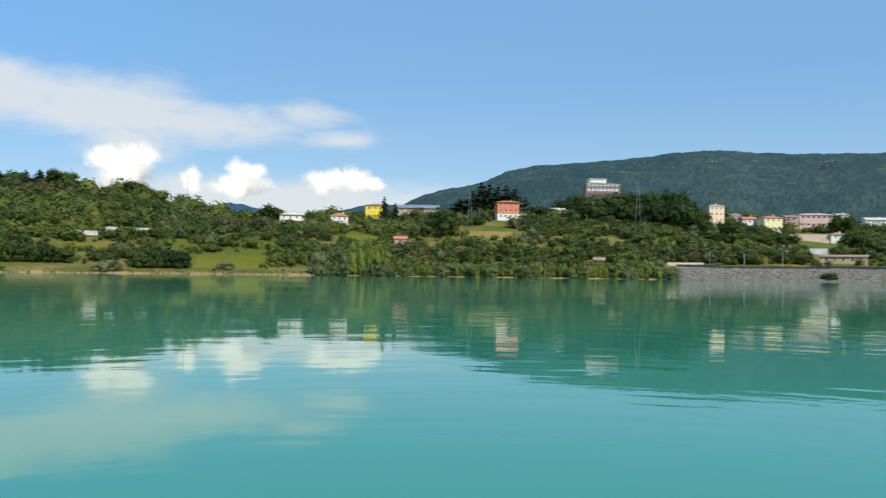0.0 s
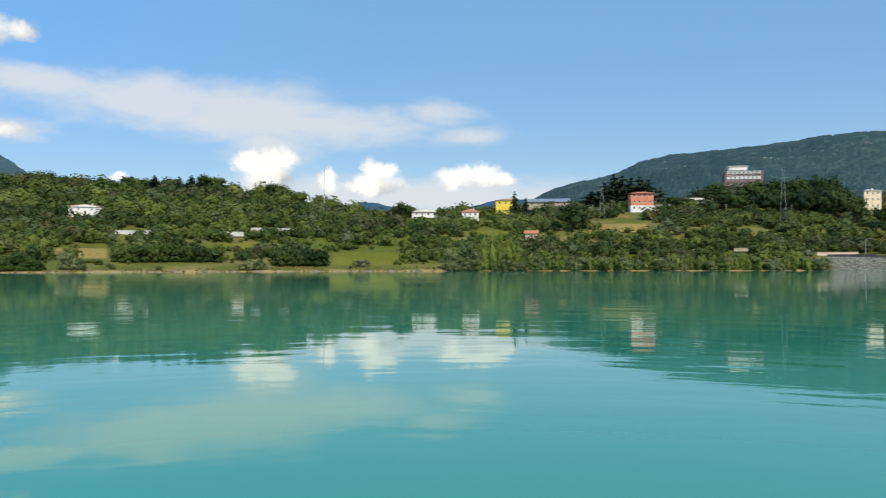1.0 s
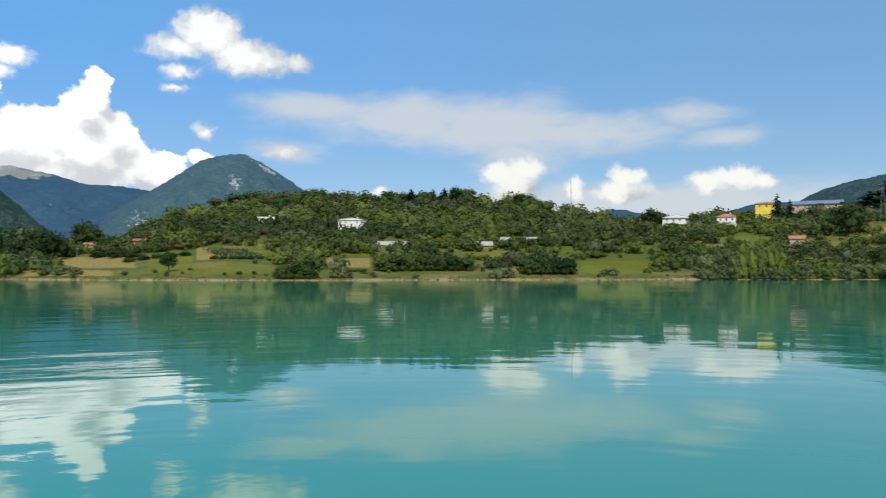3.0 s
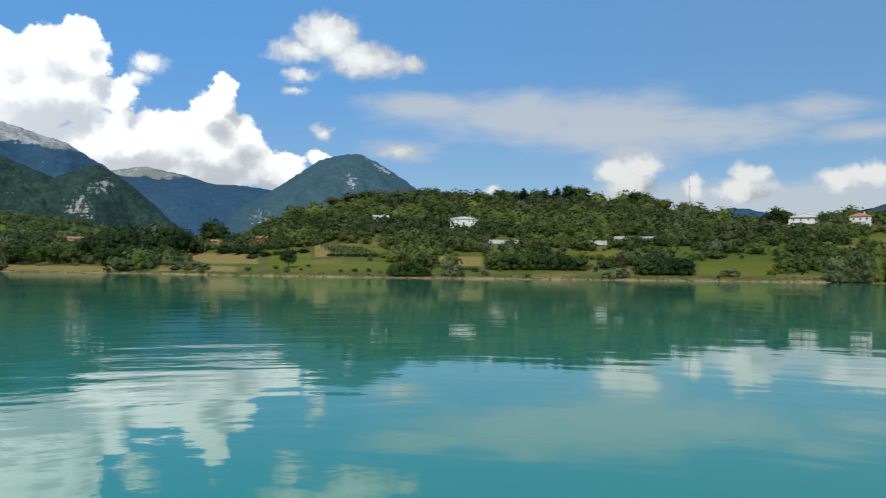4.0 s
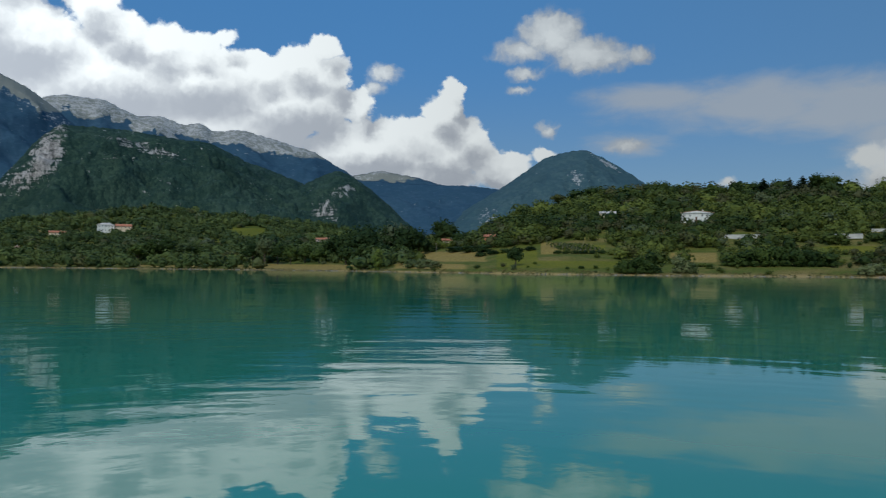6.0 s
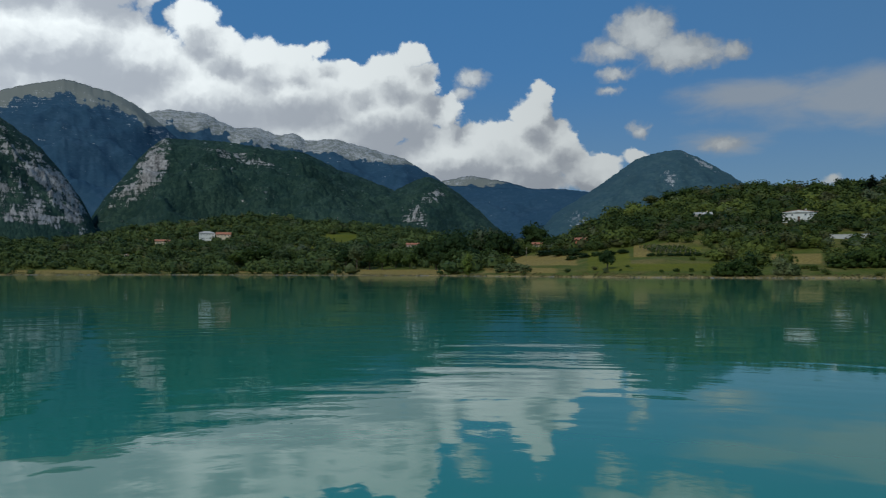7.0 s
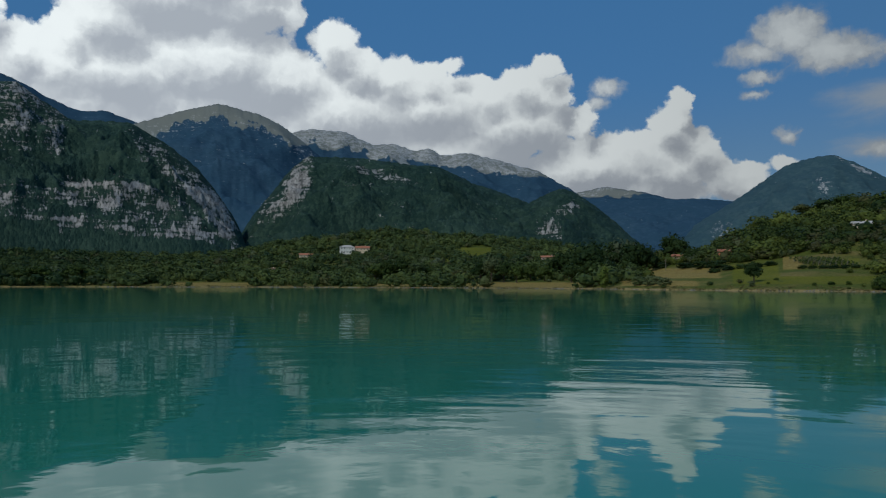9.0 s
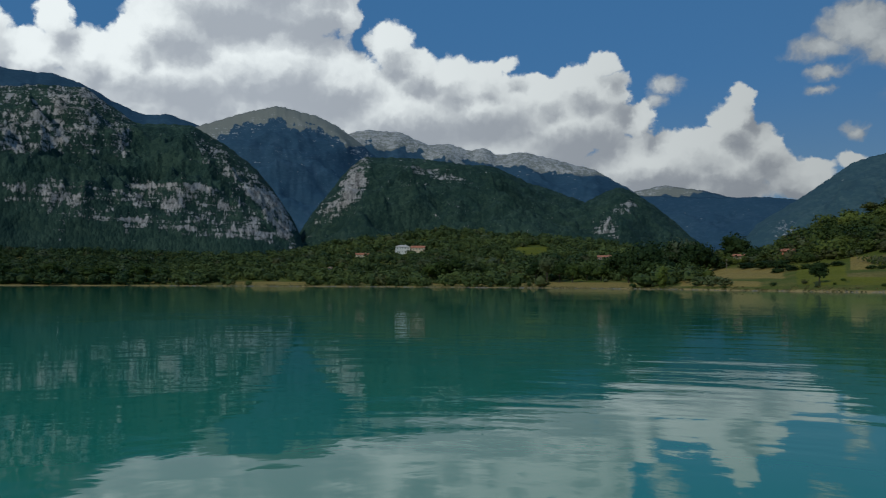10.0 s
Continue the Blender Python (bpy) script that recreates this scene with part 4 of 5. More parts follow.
# belts of dense dark trees: from and to (degrees left), and the ground's height in degrees
DARK_BELTS = [(-12.5, 3.5, 0.8, 1.25), (9.5, 24.5, 1.85, 2.25), (33.5, 36.5, 3.6, 4.6), (37.5, 40.0, 4.3, 5.0), (-8.0, -2.0, 3.2, 3.6), (-17.5, -8.0, 3.0, 4.3), (30.0, 47.0, 2.6, 3.2), (24.5, 30.5, 4.4, 5.4)]


def open_ground(az, el):
    return any(((az - a) / ra) ** 2 + ((el - e) / re) ** 2 < 1 for a, e, ra, re in FIELDS)


def clear(az, r, pad):
    """No house or planted tree stands there."""
    for a, q, w in TAKEN:
        if abs(az - a) < 6 and math.hypot((az - a) * 0.01745 * r, q - r) < w + pad:
            return False
    return True


def wood_shapes():
    g = np.random.default_rng(5)
    bare = (np.zeros((3, 3)), np.array([[0, 1, 2]]))

    def lump(n, count, size):
        rest = [(g.uniform(-0.3, 0.3), g.uniform(-0.3, 0.3), g.uniform(0.3, 0.75), g.uniform(0.2, 0.3), 0.9) for _ in range(n)]
        return join([crown([(0, 0, 0.5, 0.42, 1.1)], int(count * 0.5), size, g, inner=0.84)] + [crown([q], int(count * 0.5 / n), size, g, core=bare) for q in rest])

    mid = [lump(3, 140, 0.070) for _ in range(9)]
    far = [lump(3, 84, 0.085) for _ in range(8)]
    return mid, far


def scatter(name, label, shapes, places, mat=None):
    """Many small trees as one object."""
    vs, fs, ts, o = [], [], [], 0
    for az, r, h, w, tint in places:
        v, f = shapes[int(RNG.integers(len(shapes)))]
        a = RNG.uniform(0, 6.28)
        c, s = math.cos(a) * w, math.sin(a) * w
        q = np.stack([v[:, 0] * c - v[:, 1] * s, v[:, 0] * s + v[:, 1] * c, v[:, 2] * h], 1)
        vs.append(q + np.array(polar(az, r, float(land(az, r)) - 0.15 * h)))
        fs.append(f + o)
        ts.append(np.full(len(v), tint, np.float32))
        o += len(v)
    me = mesh_from(name, np.concatenate(vs), np.concatenate(fs), mat or WOODS)
    me.attributes.new("tint", "FLOAT", "POINT").data.foreach_set("value", np.concatenate(ts))
    return tagged(new(name, me), label, "woods", kind="stuff")


def make_woods():
    mid, far = wood_shapes()
    bank, hill, slope = [], [], []
    g = np.random.default_rng(21)
    # the near hill, from the waterline to just over the skyline
    r = 236.0
    while r < 560:
        step = 4.5 if r < 430 else 5.6
        az = -33.0
        while az < 54:
            a, q = az + g.uniform(-0.5, 0.5) * math.degrees(step / r), r + g.uniform(-0.5, 0.5) * step
            az += math.degrees(step / r)
            rs, rc = float(curve(SHORE, a)), float(curve(CREST, a))
            s = (q - rs) / (rc - rs)
            if s < (0.003 if a < 9 else 0.02) or s > 1.08:
                continue
            el = math.degrees(math.atan((float(land(a, q)) - EYE) / q))
            if a < -15.3 and s < 0.22:
                continue
            thick = 0.5 + 0.5 * float(rolling(np.array(a * 6.0), np.array(q), 55, 3.0))
            p = 0.97 if s > 0.55 else 1.0 if thick > 0.45 else 0.45
            if 20 < a < 46 and s > 0.6:
                p = 1.0
            if a > 40 and s < 0.5:
                p = 0.25
            if s < 0.06:
                p = 0.9 if a < 9 else 0.30
            if open_ground(a, el) or g.uniform() > p or not clear(a, q, 1.0):
                continue
            big = g.uniform() ** 1.9
            h = 1.6 + 5.2 * big + (2.0 if g.uniform() < 0.07 and s > 0.15 else 0.0) + (3.2 if s > 0.55 else 0.0) * g.uniform(0.3, 1.0) * (1.0 if a > 14 or s > 0.8 else 0.3)
            if s < 0.12:
                h = 1.8 + 3.0 * big if a < 9 else 0.8 + 1.6 * big
            if -24 > a and s > 0.3:
                h *= 0.9
            w = h * g.uniform(1.0, 1.6)
            tint = float(np.clip(0.36 + 0.40 * float(rolling(np.array(a * 5.0), np.array(q * 1.0), 55, 1.0)) + g.normal(0, 0.20), 0, 1))
            if any(lo < a < hi and e0 < el < e1 for lo, hi, e0, e1 in DARK_BELTS):
                tint, h = 0.25 * tint, max(h, 3.2)
            if a < -6:
                tint *= 0.75
            if s < 0.03 and a < 9 and len(bank) < 60:
                bank.append((a, q, h, w))
            else:
                hill.append((a, q, h, w, tint))
        r += step
    for a, q, h, w in bank:
        plant("pale" if g.uniform() < 0.55 else "poplar" if g.uniform() < 0.4 else "bush", a, q, h, w, "waterside bush in the reeds of the bank", "bushes along the waterline")
    scatter("hillside_woods", "mixed scrub and small trees covering the hillside", mid, hill)
    # the foothills across the bay
    r = 380.0
    while r < 1120:
        step = 7.2 if r < 800 else 8.8
        az = 47.0
        while az < 106:
            a, q = az + g.uniform(-0.5, 0.5) * math.degrees(step / r), r + g.uniform(-0.5, 0.5) * step
            az += math.degrees(step / r)
            rs, rc = float(curve(SHORE, a)), float(curve(CREST, a))
            s = (q - rs) / (rc - rs)
            if s < 0.008 or s > 1.04 or a > 103.5 or (a < 54 and q < 560):
                continue
            el = math.degrees(math.atan((float(land(a, q)) - EYE) / q))
            p = 0.97 if s > 0.45 else 0.68
            if open_ground(a, el) or g.uniform() > p or not clear(a, q, 2.0):
                continue
            h = 4.0 + 8.0 * g.uniform() ** 2 if s > 0.3 else 2.5 + 9.5 * g.uniform() ** 1.6
            tint = float(np.clip(0.45 + 0.3 * float(rolling(np.array(a * 9.0), np.array(q), 150, 1.0)) + g.normal(0, 0.15), 0, 1))
            # dark dense wood below the crag, its shade put into the leaf tint
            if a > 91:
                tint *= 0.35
            slope.append((a, q, h, h * g.uniform(1.0, 1.5), tint))
        r += step
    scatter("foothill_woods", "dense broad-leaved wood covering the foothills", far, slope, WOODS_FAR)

def bank_details():
    """Tufts of dry grass and pale stones along the waterline."""
    g = np.random.default_rng(44)
    tufts = []
    for _ in range(5):
        d = g.normal(0, 1, (9, 3))
        d[:, 2] = np.abs(d[:, 2]) + 0.6
        d /= np.linalg.norm(d, axis=1, keepdims=True)
        tufts.append(sprays(d * g.uniform(0.2, 0.6, (9, 1)), d * [1, 1, 0.3], 0.34, g, -0.9, 0.35))
    places = []
    for _ in range(5200):
        az = g.uniform(8.5, 96)
        rs = float(curve(SHORE, az))
        far = rs / 250.0
        back = 0.4 + 9.0 * far * g.uniform() ** 1.5
        thick = float(rolling(np.array(az * 8.0), np.array(back), 14, 4.0))
        if thick < g.uniform(-0.6, 0.5):
            continue
        h = g.uniform(0.25, 0.8) * far ** 0.5
        places.append((az, rs + back, h, h * g.uniform(0.8, 1.6), float(np.clip(0.5 + 0.4 * thick + g.normal(0, 0.25), 0, 1))))
    tagged(scatter("bank_grass", "tufts of dry and green grass on the lake bank", tufts, places, BANK_GRASS), category="grass")
    v0, f0 = ICO1
    vs, fs, o = [], [], 0
    for _ in range(1700):
        az = g.uniform(8.5, 92)
        if float(rolling(np.array(az * 10.0), np.array(0.0), 11, 2.0)) < g.uniform(-0.5, 0.6):
            continue
        rs = float(curve(SHORE, az))
        r, size = rs + abs(g.normal(0, 1.0)), g.uniform(0.10, 0.30) * rs / 250.0
        v = v0 * (1 + g.uniform(-0.25, 0.25, (len(v0), 1))) * [size, size * g.uniform(0.7, 1.3), size * 0.55]
        vs.append(v + np.array(polar(az, r, float(land(az, r)) + 0.03)))
        fs.append(f0 + o)
        o += len(v0)
    tagged(new("shore_stones", mesh_from("shore_stones", np.concatenate(vs), np.concatenate(fs), STONE)), "pale stones scattered along the waterline", "stones", kind="stuff")


# ---- buildings ----
WALLS = {k: plain("plaster_" + k, a, b, 0.6, 0.85, 0.01) for k, a, b in (
    ("white", (0.68, 0.66, 0.60), (0.80, 0.78, 0.73)), ("yellow", (0.72, 0.52, 0.05), (0.85, 0.64, 0.10)), ("salmon", (0.58, 0.20, 0.11), (0.66, 0.26, 0.15)),
    ("lemon", (0.74, 0.67, 0.36), (0.84, 0.77, 0.46)), ("cream", (0.72, 0.55, 0.36), (0.80, 0.66, 0.47)), ("pink", (0.52, 0.35, 0.31), (0.66, 0.47, 0.42)), ("tan", (0.42, 0.32, 0.22), (0.52, 0.42, 0.30)), ("brown", (0.16, 0.10, 0.085), (0.24, 0.16, 0.13)))}
TILE_RED = plain("roof_tiles_red", (0.42, 0.15, 0.08), (0.55, 0.23, 0.13), 1.2, 0.85, 0.04)
TILE_BROWN = plain("roof_tiles_brown", (0.30, 0.17, 0.11), (0.40, 0.25, 0.17), 1.2, 0.85, 0.04)
TILE_PALE = plain("roof_tiles_pale", (0.52, 0.46, 0.40), (0.64, 0.58, 0.52), 1.2, 0.85, 0.04)
SHEET = plain("roof_sheet_grey", (0.16, 0.19, 0.23), (0.24, 0.27, 0.31), 0.5, 0.5, 0.01)
GLASS = plain("window_glass_dark", (0.02, 0.025, 0.03), (0.05, 0.06, 0.07), 1.0, 0.08, 0.0, 0.5)
FRAME = plain("painted_frame", (0.55, 0.54, 0.52), (0.70, 0.69, 0.66), 2.0, 0.6, 0.005)
SHUTTER = plain("shutter_brown", (0.12, 0.07, 0.05), (0.20, 0.12, 0.08), 2.0, 0.7, 0.01)
CONCRETE = plain("concrete", (0.48, 0.46, 0.42), (0.64, 0.61, 0.56), 0.4, 0.9, 0.03)
DARK_RAIL = plain("dark_parapet", (0.045, 0.045, 0.045), (0.09, 0.085, 0.08), 0.5, 0.8, 0.02)
STEEL = plain("galvanised_steel", (0.36, 0.37, 0.38), (0.48, 0.49, 0.50), 1.0, 0.5, 0.005, 0.5, 0.6)
WOOD = plain("weathered_wood", (0.20, 0.16, 0.12), (0.32, 0.27, 0.21), 1.0, 0.9, 0.02)
GRAVEL = plain("gravel", (0.060, 0.062, 0.040), (0.20, 0.175, 0.14), 0.5, 0.95, 0.12)
STONE = plain("riprap_stone", (0.13, 0.115, 0.10), (0.38, 0.34, 0.295), 0.8, 0.9, 0.05)


def part(name, bm, mat, parent, label=""):
    me = bpy.data.meshes.new(name)
    bm.to_mesh(me)
    bm.free()
    me.materials.append(mat)
    ob = new(name, me)
    ob.parent = parent
    if label:
        ob["label"] = label
    return ob


def box(bm, x0, x1, y0, y1, z0, z1):
    m = Matrix.Translation(((x0 + x1) / 2, (y0 + y1) / 2, (z0 + z1) / 2)) @ Matrix.Diagonal((x1 - x0, y1 - y0, z1 - z0, 1))
    return bmesh.ops.create_cube(bm, size=1.0, matrix=m)["verts"]


def boxed(*spans, bevel=0.0):
    bm = bmesh.new()
    for s in spans:
        box(bm, *s)
    if bevel:
        bmesh.ops.bevel(bm, geom=bm.edges[:], offset=bevel, segments=1, affect="EDGES")
    return bm


def wall_shell(w, d, h, holes, sink):
    """Four walls in one piece, with window holes through the front (at y = -d/2)."""
    bm = bmesh.new()
    t, y0 = 0.3, -d / 2
    xs = sorted({-w / 2, -w / 2 + t, w / 2 - t, w / 2, *[q for a, b, _, _ in holes for q in (a, b)]})
    zs = sorted({-sink, h, *[q for _, _, c, e in holes for q in (c, e)]})
    solid = {(i, k) for i in range(len(xs) - 1) for k in range(len(zs) - 1)
             if not any(a < (xs[i] + xs[i + 1]) / 2 < b and c < (zs[k] + zs[k + 1]) / 2 < e for a, b, c, e in holes)}
    verts = {}

    def vert(x, y, z):
        key = (round(x, 4), round(y, 4), round(z, 4))
        if key not in verts:
            verts[key] = bm.verts.new((x, y, z))
        return verts[key]

    def quad(*points):
        bm.faces.new([vert(*p) for p in points])

    for i, k in sorted(solid):
        x, q, z, e = xs[i], xs[i + 1], zs[k], zs[k + 1]
        quad((x, y0, z), (q, y0, z), (q, y0, e), (x, y0, e))
        if 0 < i < len(xs) - 2:
            quad((x, y0 + t, z), (x, y0 + t, e), (q, y0 + t, e), (q, y0 + t, z))
        for (j, l), side in (((i - 1, k), ((x, y0, z), (x, y0, e), (x, y0 + t, e), (x, y0 + t, z))), ((i + 1, k), ((q, y0, z), (q, y0 + t, z), (q, y0 + t, e), (q, y0, e))),
                             ((i, k - 1), ((x, y0, z), (x, y0 + t, z), (q, y0 + t, z), (q, y0, z))), ((i, k + 1), ((x, y0, e), (q, y0, e), (q, y0 + t, e), (x, y0 + t, e)))):
            if (j, l) not in solid:
                quad(*side)
    out, inn = [(-w / 2, y0 + t), (-w / 2, d / 2), (w / 2, d / 2), (w / 2, y0 + t)], [(-w / 2 + t, y0 + t), (-w / 2 + t, d / 2 - t), (w / 2 - t, d / 2 - t), (w / 2 - t, y0 + t)]
    for k in range(3):
        (a, b), (c, e), (a2, b2), (c2, e2) = out[k], out[k + 1], inn[k], inn[k + 1]
        quad((a, b, -sink), (a, b, h), (c, e, h), (c, e, -sink))
        quad((a2, b2, -sink), (c2, e2, -sink), (c2, e2, h), (a2, b2, h))
        quad((a, b, h), (a2, b2, h), (c2, e2, h), (c, e, h))
    bmesh.ops.recalc_face_normals(bm, faces=bm.faces)
    return bm


def roof_shape(kind, w, d, rise, over, thick=0.22):
    """A roof over a w by d plan, resting on z = 0: gable (ridge across), front (gable to the front), hip or flat."""
    bm = bmesh.new()
    x, y = w / 2 + over, d / 2 + over
    if kind == "flat":
        box(bm, -x, x, -y, y, 0, thick)
        return bm
    if kind == "gable":
        top = [(-x, 0, rise), (x, 0, rise)]
        base = [(-x, -y, 0), (x, -y, 0), (x, y, 0), (-x, y, 0)]
        faces = [(0, 1, 5, 4), (2, 3, 4, 5), (0, 4, 3), (1, 2, 5)]
    elif kind == "front":
        top = [(0, -y, rise), (0, y, rise)]
        base = [(-x, -y, 0), (x, -y, 0), (x, y, 0), (-x, y, 0)]
        faces = [(0, 4, 5, 3), (1, 2, 5, 4), (0, 1, 4), (2, 3, 5)]
    else:
        k = max(x - y, 0.3)
        top = [(-k, 0, rise), (k, 0, rise)]
        base = [(-x, -y, 0), (x, -y, 0), (x, y, 0), (-x, y, 0)]
        faces = [(0, 1, 5, 4), (2, 3, 4, 5), (0, 4, 3), (1, 2, 5)]
    vs = [bm.verts.new(Vector(p) + Vector((0, 0, thick))) for p in base + top]
    for f in faces:
        bm.faces.new([vs[i] for i in f])
    lo = [bm.verts.new(p) for p in base]
    for i in range(4):
        j = (i + 1) % 4
        bm.faces.new([lo[i], lo[j], vs[j], vs[i]])
    bm.faces.new(lo[::-1])
    bmesh.ops.recalc_face_normals(bm, faces=bm.faces)
    return bm


def building(name, label, az, r, el0, el1, wide, deep, wall, roof, kind="hip", rise=1.2, floors=2, cols=3, turn=0.0, over=0.5, win=(0.9, 1.3), shutters=False, door=False, lower=None, chimney=True, sink=4.0, behind=False):
    """A house whose front looks at the lake; its foot and eaves are seen at el0 and el1 degrees."""
    if not behind:
        q = ground_at(az, el0, 1000)[0]
        wide, r = wide * q / r, q
    z0 = EYE + r * math.tan(radians(el0))
    if abs(z0 - float(land(az, r))) > 1.0 and not behind:
        z0 = float(land(az, r))
    h = EYE + r * math.tan(radians(el1)) - z0 - (rise if kind != "flat" else 0.2)
    h = max(h, 2.4)
    root = tagged(new(name), label, "house")
    root.matrix_world = Matrix.Translation(polar(az, r, z0)) @ Matrix.Rotation(radians(az + turn), 4, "Z")
    TAKEN.append((az, r, wide * 0.5 + 0.5))
    if az > 0:
        TAKEN.append((az, r - deep * 0.9, wide * 0.42))
        TAKEN.append((az, r - deep * 1.7, wide * 0.32))
    fh = h / floors
    holes, kinds = [], []
    for f in range(floors):
        for c in range(cols):
            x = (c + 0.5) / cols * wide * 0.92 - wide * 0.46
            zb = f * fh + max(fh - win[1] - 0.6, fh * 0.3)
            if door and f == 0 and c == cols // 2:
                holes.append((x - 0.5, x + 0.5, 0.0, min(2.1, fh * 0.85)))
                kinds.append("door")
            else:
                holes.append((x - win[0] / 2, x + win[0] / 2, zb, min(zb + win[1], (f + 1) * fh - 0.15)))
                kinds.append("window")
    if lower:
        part("wall", wall_shell(wide, deep, h, [q for q in holes if q[2] > fh], -fh - 0.003), WALLS[wall], root)
        part("ground_floor", wall_shell(wide + 0.1, deep + 0.1, fh, [q for q in holes if q[2] < fh], sink), WALLS[lower], root, "pale plastered ground floor")
    else:
        part("wall", wall_shell(wide, deep, h, holes, sink), WALLS[wall], root)
    y = -deep / 2
    # added solid block: its dark brown replaces the gloom of real rooms
    part("floor_slab", boxed((-wide / 2 + 0.31, wide / 2 - 0.31, y + 1.2, deep / 2 - 0.31, 0.02, h - 0.1)), SHUTTER, root, "solid brown block standing in for the dark rooms")
    for (a, b, c, e), k in zip(holes, kinds):
        if k == "door":
            part("door", boxed((a, b, y + 0.12, y + 0.18, c, e)), SHUTTER, root, "brown wooden door")
            continue
        wn = part("window", boxed((a, a + 0.08, y + 0.08, y + 0.16, c, e), (b - 0.08, b, y + 0.08, y + 0.16, c, e), (a + 0.08, b - 0.08, y + 0.08, y + 0.16, e - 0.08, e), (a + 0.08, b - 0.08, y + 0.08, y + 0.16, c, c + 0.08),
                                  (a - 0.1, b + 0.1, y - 0.08, y + 0.08, c - 0.08, c - 0.004)), FRAME, root)
        part("pane", boxed((a + 0.08, b - 0.08, y + 0.11, y + 0.13, c + 0.08, e - 0.08)), GLASS, wn)
        if shutters:
            part("shutter", boxed((a - 0.45, a - 0.02, y - 0.07, y - 0.01, c, e), bevel=0.01), SHUTTER, wn, "brown shutter")
            part("shutter", boxed((b + 0.02, b + 0.45, y - 0.07, y - 0.01, c, e), bevel=0.01), SHUTTER, wn, "brown shutter")
    rf = part("roof", roof_shape(kind, wide, deep, rise, over), roof, root)
    rf.location = (0, 0, h + 0.003)
    if kind == "front":
        bm = bmesh.new()
        q = [bm.verts.new(p) for p in ((-wide / 2, y, h), (wide / 2, y, h), (0, y, h + rise * 0.92))]
        q2 = [bm.verts.new(v.co + Vector((0, 0.25, 0))) for v in q]
        bm.faces.new(q), bm.faces.new(q2[::-1])
        for i in range(3):
            bm.faces.new([q[i], q2[i], q2[(i + 1) % 3], q[(i + 1) % 3]])
        bmesh.ops.recalc_face_normals(bm, faces=bm.faces)
        part("gable", bm, WALLS[wall], root).location = (0, -over - 0.006, 0.0)
    if chimney and kind != "flat":
        part("chimney", boxed((wide * 0.18, wide * 0.18 + 0.6, 0.2, 0.8, h + rise * 0.3, h + rise + 0.7), (wide * 0.18 - 0.1, wide * 0.18 + 0.7, 0.1, 0.9, h + rise + 0.703, h + rise + 0.82)), WALLS[wall], root)
    return root


